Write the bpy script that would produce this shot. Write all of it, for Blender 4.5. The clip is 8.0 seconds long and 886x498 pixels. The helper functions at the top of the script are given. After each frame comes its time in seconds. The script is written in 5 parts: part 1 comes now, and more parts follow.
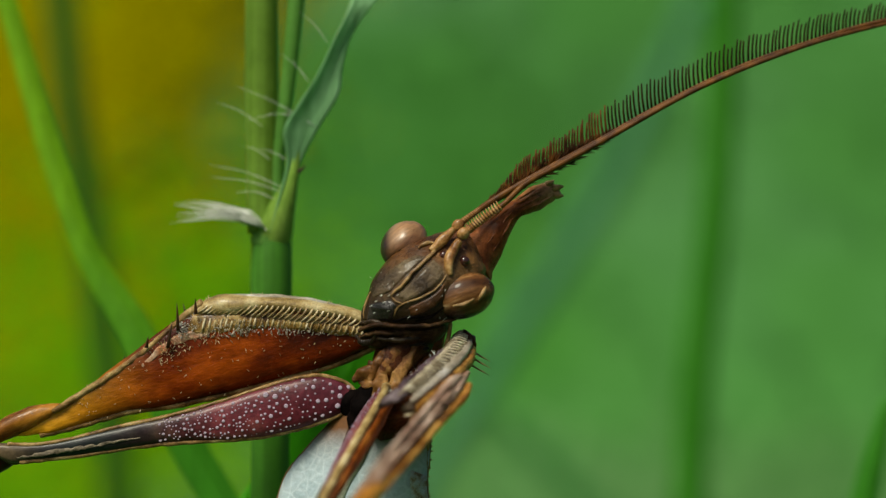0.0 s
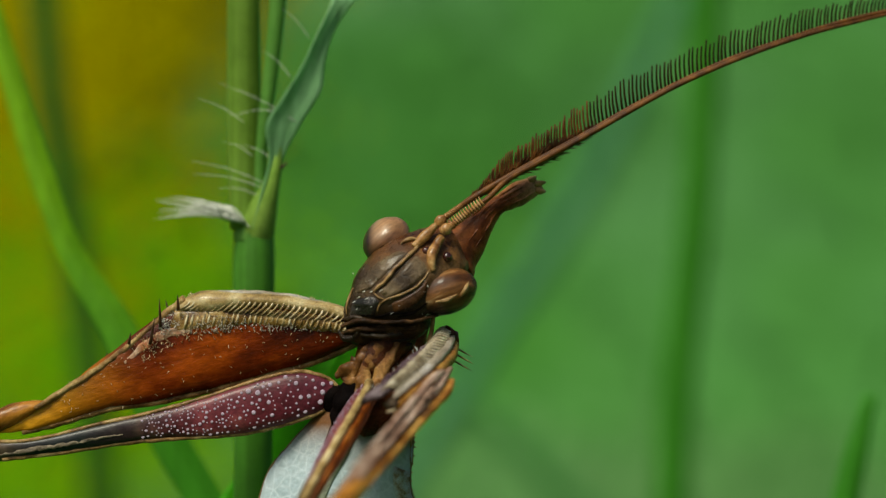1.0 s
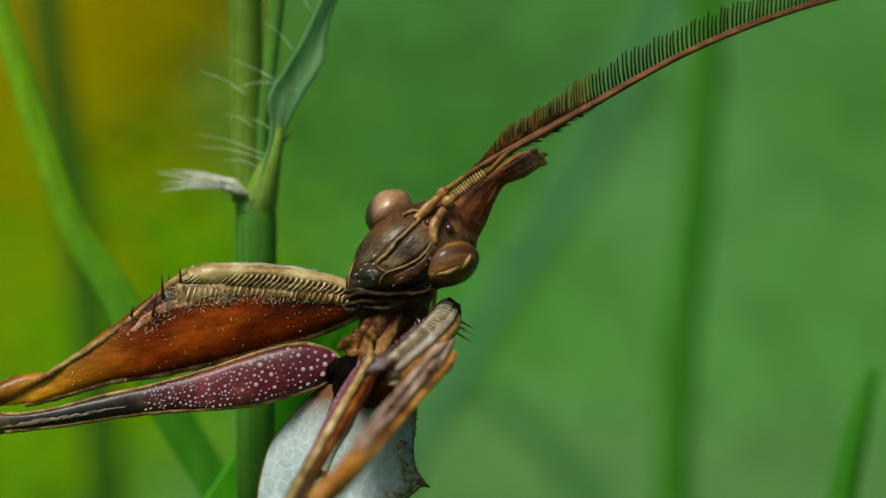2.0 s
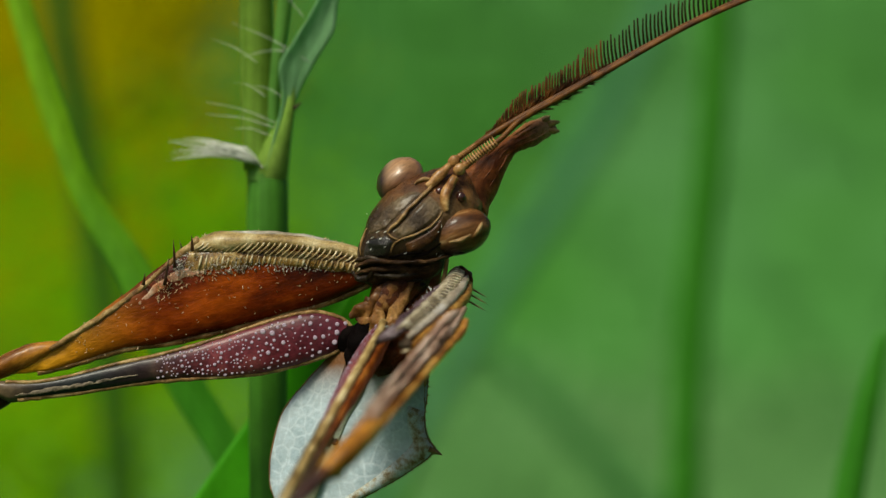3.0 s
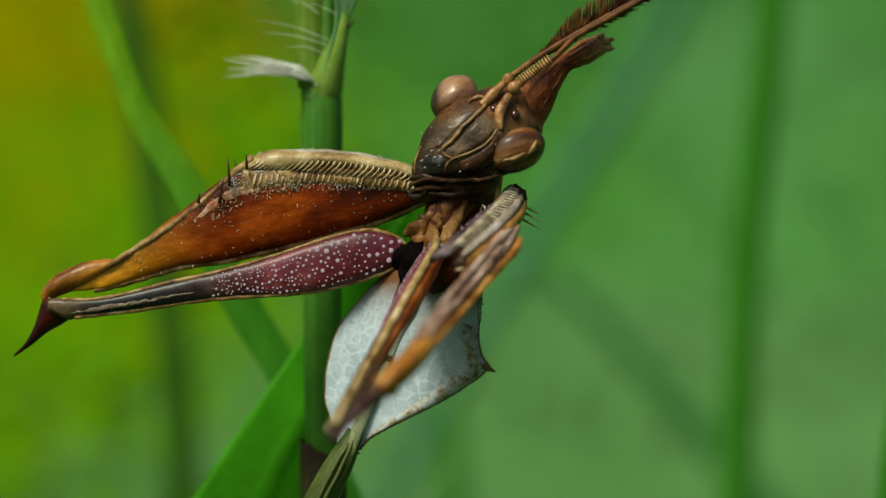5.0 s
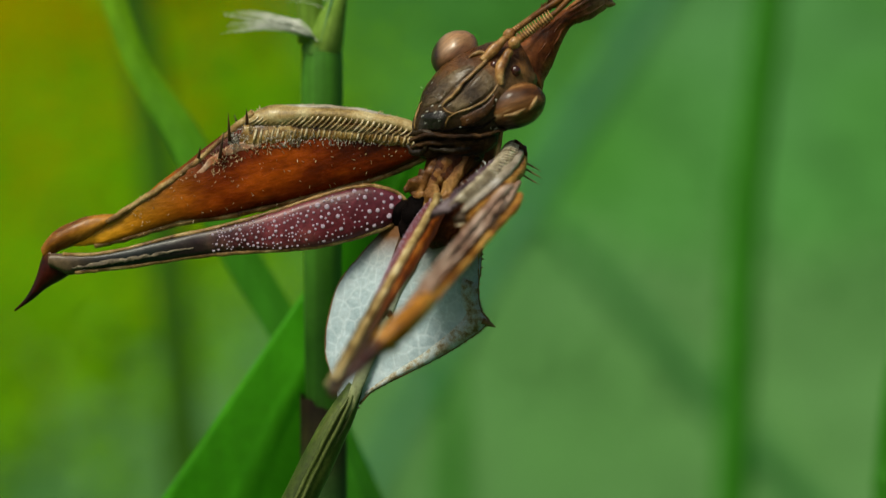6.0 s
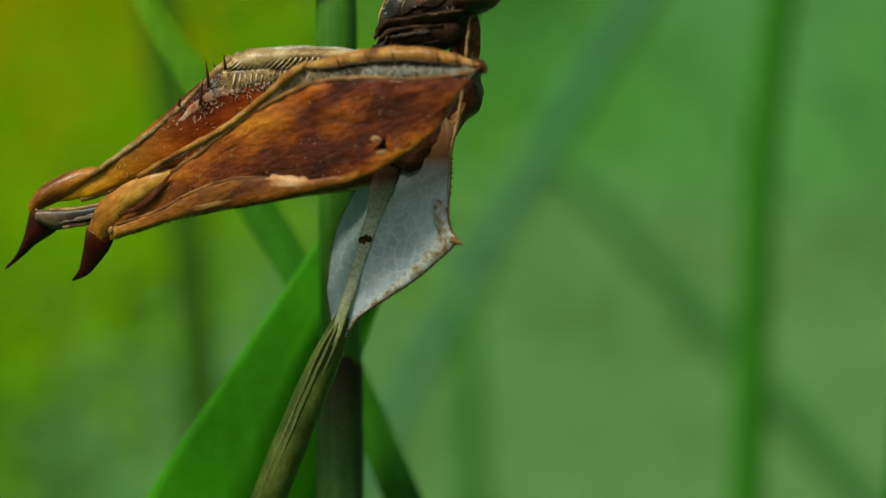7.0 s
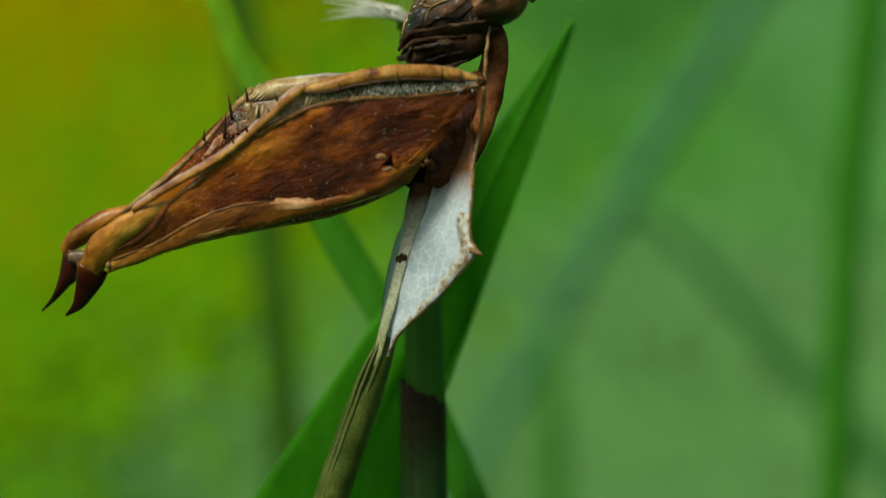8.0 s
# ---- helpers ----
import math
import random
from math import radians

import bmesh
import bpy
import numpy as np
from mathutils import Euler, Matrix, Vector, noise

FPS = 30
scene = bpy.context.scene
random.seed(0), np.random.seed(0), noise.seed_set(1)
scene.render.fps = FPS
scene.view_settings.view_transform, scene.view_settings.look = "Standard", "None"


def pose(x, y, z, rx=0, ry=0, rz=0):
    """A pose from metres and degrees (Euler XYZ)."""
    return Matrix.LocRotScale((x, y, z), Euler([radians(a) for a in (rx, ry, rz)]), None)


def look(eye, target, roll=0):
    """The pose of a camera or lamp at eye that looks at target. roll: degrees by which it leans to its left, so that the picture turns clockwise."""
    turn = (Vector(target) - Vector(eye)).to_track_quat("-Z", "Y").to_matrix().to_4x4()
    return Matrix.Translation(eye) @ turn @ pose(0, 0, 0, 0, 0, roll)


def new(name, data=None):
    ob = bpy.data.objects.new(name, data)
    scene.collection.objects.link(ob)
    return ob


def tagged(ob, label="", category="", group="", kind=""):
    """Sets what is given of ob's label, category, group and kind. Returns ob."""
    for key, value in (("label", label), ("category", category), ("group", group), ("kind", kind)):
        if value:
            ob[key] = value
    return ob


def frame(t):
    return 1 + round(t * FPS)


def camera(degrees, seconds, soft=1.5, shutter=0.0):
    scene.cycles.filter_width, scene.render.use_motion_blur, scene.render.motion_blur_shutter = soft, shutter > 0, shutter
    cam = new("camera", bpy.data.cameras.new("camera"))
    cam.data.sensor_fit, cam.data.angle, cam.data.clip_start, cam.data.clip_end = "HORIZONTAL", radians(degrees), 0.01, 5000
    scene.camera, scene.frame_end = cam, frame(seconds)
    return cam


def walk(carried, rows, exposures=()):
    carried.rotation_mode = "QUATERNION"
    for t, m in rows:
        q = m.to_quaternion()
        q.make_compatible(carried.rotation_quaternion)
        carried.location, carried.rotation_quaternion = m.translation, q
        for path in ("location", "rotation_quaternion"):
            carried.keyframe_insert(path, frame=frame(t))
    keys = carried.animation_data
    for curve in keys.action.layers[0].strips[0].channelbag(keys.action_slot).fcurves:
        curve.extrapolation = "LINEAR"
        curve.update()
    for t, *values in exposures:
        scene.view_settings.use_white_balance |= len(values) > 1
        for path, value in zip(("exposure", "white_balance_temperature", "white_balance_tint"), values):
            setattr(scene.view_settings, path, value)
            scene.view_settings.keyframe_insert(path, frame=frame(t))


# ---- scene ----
cam = camera(24.0, 8.0, soft=1.3, shutter=0.5)
REACH = 0.1                      # metres from the lens to the insect
EYE = Vector((0.0, 0.0, 0.35))
U = REACH * math.tan(radians(12)) / 784   # one unit of the plan, about 0.027 mm

# seconds, yaw, pitch, roll in degrees: the camera only turns
TURNS = [
    (0.0, -1.323, 3.484, -0.347), (0.5, -1.494, 3.624, -0.216), (1.0, -1.795, 3.373, -0.204),
    (1.5, -1.775, 2.979, -0.160), (3.0, -1.411, 1.726, -0.068), (3.5, -0.957, 1.146, -0.071),
    (4.0, -0.470, 0.614, -0.035), (4.5, 0.0, 0.0, 0.0), (6.0, 0.084, -1.739, -0.213),
    (6.5, 0.201, -2.566, -0.190), (6.8, 0.250, -2.898, -0.10), (7.0, 0.489, -3.202, -0.004),
    (7.2, 0.800, -3.420, 0.0), (7.4, 1.405, -3.660, 0.0), (7.5, 1.677, -3.644, 0.0),
    (7.7, 2.186, -2.893, 0.0), (8.0, 2.811, -2.135, 0.0),
]
cam.data.dof.use_dof = True
cam.data.dof.focus_distance = REACH
cam.data.dof.aperture_fstop = 27.0
walk(cam, [(t, pose(*EYE, 90 + p, r, y)) for t, y, p, r in TURNS], exposures=[(0.0, 0.66, 6480, 2), (8.0, 0.66, 6480, 2)])

# ---------- light ----------
world = bpy.data.worlds.new("sky")
scene.world = world
world.use_nodes = True
sky = world.node_tree.nodes.new("ShaderNodeTexSky")
sky.sky_type = "NISHITA"
sky.sun_disc = False
sky.sun_elevation = radians(53)
sky.dust_density = 6.0
sky.air_density = 0.7
sky.sun_rotation = radians(-144)
world.node_tree.links.new(sky.outputs[0], world.node_tree.nodes["Background"].inputs[0])
world.node_tree.nodes["Background"].inputs[1].default_value = 0.058
sun = new("sun", bpy.data.lights.new("sun", "SUN"))
sun.data.energy = 2.5
sun.data.angle = radians(18)
sun.data.color = (1.0, 0.92, 0.78)
sun.matrix_basis = look((-0.62, -0.75, 1.6), (0, 0.1, 0.2))


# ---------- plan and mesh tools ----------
from mathutils.bvhtree import BVHTree

def at(u, v, d=0.0):
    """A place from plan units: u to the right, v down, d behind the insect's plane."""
    s = 1 + d * U / REACH
    return Vector(((u - 784) * U * s, REACH + d * U, EYE.z + (441 - v) * U * s))


def curve_through(rows, steps):
    """A smooth curve through rows of numbers, with no overshoot where the rows lie unevenly."""
    p = np.array(rows, float)
    gap = np.linalg.norm(np.diff(p[:, :3], axis=0), axis=1) + 1e-12
    slope = np.diff(p, axis=0) / gap[:, None]
    tan = np.empty_like(p)
    tan[0], tan[-1] = slope[0], slope[-1]
    for i in range(1, len(p) - 1):
        tan[i] = (slope[i - 1] * gap[i] + slope[i] * gap[i - 1]) / (gap[i] + gap[i - 1])
    out = []
    for i in range(len(p) - 1):
        for j in range(steps):
            t = j / steps
            out.append((2 * t ** 3 - 3 * t * t + 1) * p[i] + (t ** 3 - 2 * t * t + t) * gap[i] * tan[i]
                       + (3 * t * t - 2 * t ** 3) * p[i + 1] + (t ** 3 - t * t) * gap[i] * tan[i + 1])
    out.append(p[-1])
    return np.array(out)


class Geo:
    """Collects vertices and faces of one mesh."""

    def __init__(self):
        self.v, self.f = [], []

    def rings(self, rings, cap=True):
        base, n = len(self.v), len(rings[0])
        for r in rings:
            self.v.extend(tuple(q) for q in r)
        for i in range(len(rings) - 1):
            for j in range(n):
                a, b = base + i * n + j, base + i * n + (j + 1) % n
                self.f.append((a, b, b + n, a + n))
        if cap:
            for i in (0, len(rings) - 1):
                c = len(self.v)
                self.v.append(tuple(np.mean(np.array(rings[i]), axis=0)))
                for j in range(n):
                    a, b = base + i * n + j, base + i * n + (j + 1) % n
                    self.f.append((b, a, c) if i == 0 else (a, b, c))
        return self

    def loft(self, sections, steps=6, n=16, wobble=0.0, freq=0.05, square=1.0):
        """sections: upper edge, lower edge (3D each), half thickness along y."""
        rows = curve_through([(*a, *b, t) for a, b, t in sections], steps)
        rings = []
        for r in rows:
            a, b, t = r[:3], r[3:6], max(r[6], 0.2)
            ring = []
            for j in range(n):
                w = 2 * math.pi * j / n
                c, s = math.cos(w), math.sin(w)
                c, s = math.copysign(abs(c) ** square, c), math.copysign(abs(s) ** square, s)
                q = (a + b) / 2 + (a - b) / 2 * c + np.array((0, t * s, 0))
                if wobble:
                    q = q + wobble * np.array(noise.noise_vector(Vector(q) * freq)) + 0.4 * wobble * np.array(noise.noise_vector(Vector(q) * freq * 3.7))
                ring.append(q)
            rings.append(ring)
        return self.rings(rings)

    def tube(self, points, radii, steps=6, n=8, wobble=0.0, freq=0.05, flat=1.0):
        """A round stalk through points; radii for each point; flat squeezes it along its depth."""
        rows = curve_through([(*p, r) for p, r in zip(points, radii)], steps)
        rings = []
        for i, r in enumerate(rows):
            tan = rows[min(i + 1, len(rows) - 1)][:3] - rows[max(i - 1, 0)][:3]
            tan = tan / (np.linalg.norm(tan) + 1e-12)
            ref = np.array((0, 1.0, 0)) if abs(tan[1]) < 0.9 else np.array((0, 0, 1.0))
            a = np.cross(tan, ref)
            a /= np.linalg.norm(a)
            b = np.cross(a, tan)
            ring = []
            for j in range(n):
                w = 2 * math.pi * j / n
                q = r[:3] + max(r[3], 1e-6) * (a * math.cos(w) + flat * b * math.sin(w))
                if wobble:
                    q = q + wobble * np.array(noise.noise_vector(Vector(q) * freq))
                ring.append(q)
            rings.append(ring)
        return self.rings(rings)

    def egg(self, c, axes, n=20, m=14, wobble=0.0, freq=0.05):
        """An ellipsoid about c with three half axes."""
        c, axes = np.array(c, float), [np.array(a, float) for a in axes]
        rings = []
        for i in range(m + 1):
            p = math.pi * (0.02 + 0.96 * i / m)
            ring = []
            for j in range(n):
                w = 2 * math.pi * j / n
                q = c + axes[0] * math.cos(p) + math.sin(p) * (axes[1] * math.cos(w) + axes[2] * math.sin(w))
                if wobble:
                    q = q + wobble * np.array(noise.noise_vector(Vector(q) * freq)) + 0.4 * wobble * np.array(noise.noise_vector(Vector(q) * freq * 3.7))
                ring.append(q)
            rings.append(ring)
        return self.rings(rings)

    def spike(self, p, way, length, radius, n=5, bend=(0, 0, 0)):
        p, way = np.array(p, float), np.array(way, float)
        way = way / (np.linalg.norm(way) + 1e-12)
        end = p + way * length + np.array(bend, float)
        mid = (p + way * length * 0.5)
        return self.tube([p, mid, end], [radius, radius * 0.7, radius * 0.08], steps=2, n=n)

    def front(self, p, way):
        """Where a line through p along way first meets this shape; p itself if it misses."""
        if not hasattr(self, "tree"):
            self.tree = BVHTree.FromPolygons(self.v, self.f)
        p, way = Vector(p), Vector(way).normalized()
        hit = self.tree.ray_cast(p - way * 400, way)[0]
        return np.array(hit if hit is not None else p)

    def moved(self, scale=(1, 1, 1), by=(0, 0, 0)):
        self.v = [(x * scale[0] + by[0], y * scale[1] + by[1], z * scale[2] + by[2]) for x, y, z in self.v]
        if scale[0] * scale[1] * scale[2] < 0:
            self.f = [tuple(reversed(q)) for q in self.f]
        return self

    def mesh(self, name, material, scale=1.0, smooth=True):
        me = bpy.data.meshes.new(name)
        me.from_pydata([(x * scale, y * scale, z * scale) for x, y, z in self.v], [], self.f)
        me.materials.append(material)
        if smooth:
            me.polygons.foreach_set("use_smooth", [True] * len(me.polygons))
        me.update()
        return me


def part(name, geo, material, parent, label="", kind="", scale=None, place=None):
    ob = new(name, geo.mesh(name, material, U if scale is None else scale))
    ob.parent = parent
    if place is not None:
        ob.matrix_basis = Matrix.Translation(place)
    return tagged(ob, label, kind=kind)


# ---------- materials ----------
def surface(name, colours, size, rough=0.5, bump=0.0, stretch=(1, 1, 1), detail=8.0, thin=0.0, coat=0.0,
            metres=0.00002, veins=None, along=None, tip=None, turn=0.0, net=None, spec=0.18, grain=0.9):
    """Principled surface with mottling at two scales. size: spots per metre. thin: share of light that shines through.
    along: (axis, from, to, colours) a change of colour along the thing. veins: (axis scale, strength) of fine lines."""
    m = bpy.data.materials.new(name)
    m.use_nodes = True
    nt = m.node_tree
    n, link = nt.nodes, nt.links.new
    bsdf = n["Principled BSDF"]
    tc = n.new("ShaderNodeTexCoord")
    mp = n.new("ShaderNodeMapping")
    mp.inputs["Scale"].default_value = stretch
    mp.vector_type = "TEXTURE" if turn else "POINT"
    mp.inputs["Rotation"].default_value = (0, radians(turn), 0)
    link(tc.outputs["Object"], mp.inputs[0])
    tex = n.new("ShaderNodeTexNoise")
    tex.inputs["Scale"].default_value = size
    tex.inputs["Detail"].default_value = detail
    tex.inputs["Roughness"].default_value = 0.62
    link(mp.outputs[0], tex.inputs["Vector"])

    def ramp_of(cols, fac, lo=0.36, hi=0.66):
        r = n.new("ShaderNodeValToRGB")
        els = r.color_ramp.elements
        while len(els) < len(cols):
            els.new(0.5)
        for i, c in enumerate(cols):
            els[i].position = lo + (hi - lo) * i / max(len(cols) - 1, 1)
            els[i].color = (*c, 1)
        link(fac, r.inputs[0])
        return r.outputs[0]

    colour = ramp_of(colours, tex.outputs["Fac"])
    if along:
        axis, lo, hi, cols = along
        sep = n.new("ShaderNodeSeparateXYZ")
        link(tc.outputs["Object"], sep.inputs[0])
        mr = n.new("ShaderNodeMapRange")
        mr.inputs["From Min"].default_value = lo
        mr.inputs["From Max"].default_value = hi
        link(sep.outputs[axis], mr.inputs["Value"])
        jit = n.new("ShaderNodeMath")
        jit.operation = "MULTIPLY_ADD"
        jit.inputs[1].default_value = 0.25
        link(tex.outputs["Fac"], jit.inputs[0])
        link(mr.outputs[0], jit.inputs[2])
        sub = n.new("ShaderNodeMath")
        sub.operation = "SUBTRACT"
        sub.inputs[1].default_value = 0.125
        link(jit.outputs[0], sub.inputs[0])
        grad = ramp_of(cols, sub.outputs[0], 0.0, 1.0)
        mix = n.new("ShaderNodeMix")
        mix.data_type = "RGBA"
        mix.blend_type = "MULTIPLY"
        mix.inputs["Factor"].default_value = 1.0
        link(colour, mix.inputs["A"])
        link(grad, mix.inputs["B"])
        colour = mix.outputs["Result"]
    if net:
        scale, amount, line = net
        vo = n.new("ShaderNodeTexVoronoi")
        vo.feature = "DISTANCE_TO_EDGE"
        vo.inputs["Scale"].default_value = scale
        link(tc.outputs["Object"], vo.inputs["Vector"])
        nr = n.new("ShaderNodeMapRange")
        nr.inputs["From Max"].default_value = 0.11
        nr.inputs["To Min"].default_value = amount
        nr.inputs["To Max"].default_value = 0.0
        link(vo.outputs["Distance"], nr.inputs["Value"])
        nx = n.new("ShaderNodeMix")
        nx.data_type = "RGBA"
        link(nr.outputs[0], nx.inputs["Factor"])
        link(colour, nx.inputs["A"])
        nx.inputs["B"].default_value = (*line, 1)
        colour = nx.outputs["Result"]
    if tip:
        axis, lo, hi, col = tip
        sep = n.new("ShaderNodeSeparateXYZ")
        link(tc.outputs["Object"], sep.inputs[0])
        mr = n.new("ShaderNodeMapRange")
        mr.inputs["From Min"].default_value = lo
        mr.inputs["From Max"].default_value = hi
        link(sep.outputs[axis], mr.inputs["Value"])
        jit = n.new("ShaderNodeMath")
        jit.operation = "MULTIPLY_ADD"
        jit.use_clamp = True
        jit.inputs[1].default_value = 1.2
        jit.inputs[2].default_value = -0.6
        link(tex.outputs["Fac"], jit.inputs[0])
        add = n.new("ShaderNodeMath")
        add.use_clamp = True
        link(jit.outputs[0], add.inputs[0])
        link(mr.outputs[0], add.inputs[1])
        mul0 = n.new("ShaderNodeMath")
        mul0.operation = "MULTIPLY"
        link(add.outputs[0], mul0.inputs[0])
        link(mr.outputs[0], mul0.inputs[1])
        mx0 = n.new("ShaderNodeMix")
        mx0.data_type = "RGBA"
        link(mul0.outputs[0], mx0.inputs["Factor"])
        link(colour, mx0.inputs["A"])
        mx0.inputs["B"].default_value = (*col, 1)
        colour = mx0.outputs["Result"]
    fine = n.new("ShaderNodeTexNoise")
    fine.inputs["Scale"].default_value = size * 11
    fine.inputs["Detail"].default_value = 7
    fine.inputs["Roughness"].default_value = 0.68
    link(mp.outputs[0], fine.inputs["Vector"])
    shade = ramp_of([(0.6, 0.6, 0.6), (1.2, 1.2, 1.2)], fine.outputs["Fac"])
    mul = n.new("ShaderNodeMix")
    mul.data_type = "RGBA"
    mul.blend_type = "MULTIPLY"
    mul.inputs["Factor"].default_value = grain
    link(colour, mul.inputs["A"])
    link(shade, mul.inputs["B"])
    colour = mul.outputs["Result"]
    height = fine.outputs["Fac"]
    if veins:
        (sx, sy, sz), strength, dark = veins
        vm = n.new("ShaderNodeMapping")
        vm.inputs["Scale"].default_value = (sx, sy, sz)
        link(tc.outputs["Object"], vm.inputs[0])
        vt = n.new("ShaderNodeTexNoise")
        vt.inputs["Scale"].default_value = 1.0
        vt.inputs["Detail"].default_value = 2
        link(vm.outputs[0], vt.inputs["Vector"])
        vr = ramp_of([dark, (1.1, 1.1, 1.05)], vt.outputs["Fac"], 0.38, 0.62)
        vx = n.new("ShaderNodeMix")
        vx.data_type = "RGBA"
        vx.blend_type = "MULTIPLY"
        vx.inputs["Factor"].default_value = strength
        link(colour, vx.inputs["A"])
        link(vr, vx.inputs["B"])
        colour = vx.outputs["Result"]
        height = vt.outputs["Fac"]
    link(colour, bsdf.inputs["Base Color"])
    rr = n.new("ShaderNodeMapRange")
    rr.inputs["To Min"].default_value = max(rough - 0.12, 0.05)
    rr.inputs["To Max"].default_value = min(rough + 0.15, 1.0)
    link(fine.outputs["Fac"], rr.inputs["Value"])
    link(rr.outputs[0], bsdf.inputs["Roughness"])
    bsdf.inputs["Specular IOR Level"].default_value = spec
    bsdf.inputs["Coat Weight"].default_value = min(coat * 0.35, 1.0)
    bsdf.inputs["Coat Roughness"].default_value = 0.16
    if bump:
        bp = n.new("ShaderNodeBump")
        bp.inputs["Strength"].default_value = bump
        bp.inputs["Distance"].default_value = metres * 3
        hs = n.new("ShaderNodeMath")
        hs.operation = "MULTIPLY_ADD"
        hs.inputs[1].default_value = 0.8
        link(tex.outputs["Fac"], hs.inputs[0])
        link(height, hs.inputs[2])
        link(hs.outputs[0], bp.inputs["Height"])
        link(bp.outputs[0], bsdf.inputs["Normal"])
    if thin:
        tr = n.new("ShaderNodeBsdfTranslucent")
        link(colour, tr.inputs["Color"])
        mx = n.new("ShaderNodeMixShader")
        mx.inputs[0].default_value = thin
        link(bsdf.outputs[0], mx.inputs[1])
        link(tr.outputs[0], mx.inputs[2])
        link(mx.outputs[0], n["Material Output"].inputs["Surface"])
    return m


M_FEMUR = surface("amber_chitin", [(0.030, 0.0035, 0.0004), (0.140, 0.018, 0.001), (0.33, 0.060, 0.003)], 420, 0.24, 0.6, spec=0.12, stretch=(2.6, 1, 1), turn=-16, grain=0.6, detail=5,
                  coat=0.35, metres=0.00003, thin=0.2, tip=(0, -0.0085, -0.0155, (0.72, 0.36, 0.016)))
# colour darkens towards the body and turns golden towards the knee
M_BACK = surface("mottled_amber_chitin", [(0.022, 0.0035, 0.0005), (0.105, 0.017, 0.001), (0.32, 0.078, 0.002), (0.62, 0.24, 0.014)], 360, 0.22, 1.8, spec=0.16, stretch=(2.4, 1, 1), along=(0, -0.0040, 0.0030, [(1, 1, 1), (0.95, 0.9, 0.9), (0.62, 0.54, 0.5)]), turn=-14,
                 coat=0.35, metres=0.00003, thin=0.12, grain=1.0, tip=(0, -0.0090, -0.0165, (0.40, 0.17, 0.018)))
M_FLANGE = surface("golden_brown_strip", [(0.060, 0.015, 0.002), (0.25, 0.085, 0.008), (0.54, 0.27, 0.045)], 420, 0.26, 1.2, spec=0.14, stretch=(2.6, 1, 1), turn=-14, coat=0.35, metres=0.00003)
M_SHAFT = surface("amber_shaft", [(0.13, 0.045, 0.007), (0.30, 0.130, 0.022), (0.44, 0.25, 0.062)], 700, 0.28, 0.8, spec=0.12, coat=0.25, metres=0.00003)
M_GROOVE = surface("pinkish_brown_groove", [(0.17, 0.085, 0.055), (0.33, 0.21, 0.15), (0.50, 0.37, 0.29)], 700, 0.28, 0.9, spec=0.18, coat=0.4, metres=0.00004)
M_LIP = surface("pale_pit_lip", [(0.24, 0.12, 0.045), (0.42, 0.30, 0.17)], 900, 0.4, 0.5)
M_FRINGE = surface("purplish_fringe", [(0.030, 0.013, 0.020), (0.085, 0.050, 0.060), (0.22, 0.18, 0.19)], 900, 0.5, 1.0, metres=0.00004)
M_LOBERIM = surface("brown_gold_rim", [(0.06, 0.022, 0.004), (0.21, 0.090, 0.018), (0.36, 0.19, 0.055)], 900, 0.32, 0.9, coat=0.3, metres=0.00003)
M_COXABACK = surface("amber_to_slate_chitin", [(0.06, 0.014, 0.002), (0.19, 0.046, 0.004), (0.32, 0.12, 0.02)], 500, 0.42, 0.6, spec=0.15,
                     metres=0.00003, tip=(0, -0.0055, -0.0115, (0.075, 0.048, 0.030)))
M_PATCH = surface("pinkish_patch", [(0.30, 0.10, 0.02), (0.50, 0.27, 0.12), (0.56, 0.36, 0.20)], 900, 0.45, 0.5)
M_TIBIA = surface("golden_brown_ridge", [(0.080, 0.024, 0.003), (0.32, 0.145, 0.022), (0.52, 0.31, 0.075)], 480, 0.26, 0.9, coat=0.35, spec=0.15, thin=0.1, metres=0.00003, stretch=(2, 1, 1))
M_BAND = surface("hairy_brown_band", [(0.035, 0.022, 0.014), (0.10, 0.070, 0.046), (0.24, 0.20, 0.15)], 1100, 0.45, 1.0, spec=0.15, metres=0.00004)
M_RIDGE = surface("beige_ridge", [(0.12, 0.070, 0.018), (0.33, 0.235, 0.090), (0.53, 0.45, 0.25)], 900, 0.30, 0.6, coat=0.4, spec=0.2)
M_RIM = surface("straw_chitin", [(0.07, 0.030, 0.007), (0.24, 0.135, 0.04), (0.42, 0.30, 0.12)], 900, 0.34, 0.8, coat=0.3, metres=0.00003)
M_GOLD = surface("golden_ribs", [(0.05, 0.020, 0.004), (0.20, 0.11, 0.022), (0.42, 0.30, 0.11)], 1800, 0.26, 0.6, coat=0.6)
M_PALE = surface("pale_grey_ridge", [(0.17, 0.120, 0.065), (0.31, 0.275, 0.215), (0.42, 0.41, 0.39)], 420, 0.32, 0.5, coat=0.4, spec=0.2)
M_COMB = surface("beige_ribs", [(0.13, 0.075, 0.022), (0.36, 0.27, 0.125), (0.60, 0.53, 0.36)], 1400, 0.24, 0.5, coat=0.8)
M_RIB = surface("whitish_ribs", [(0.12, 0.085, 0.045), (0.32, 0.27, 0.17), (0.52, 0.48, 0.37)], 1400, 0.28, 0.4, coat=0.5)
M_FROST = surface("frosted_ribs", [(0.16, 0.11, 0.06), (0.42, 0.38, 0.30), (0.66, 0.64, 0.58)], 1100, 0.24, 0.6, coat=0.8)
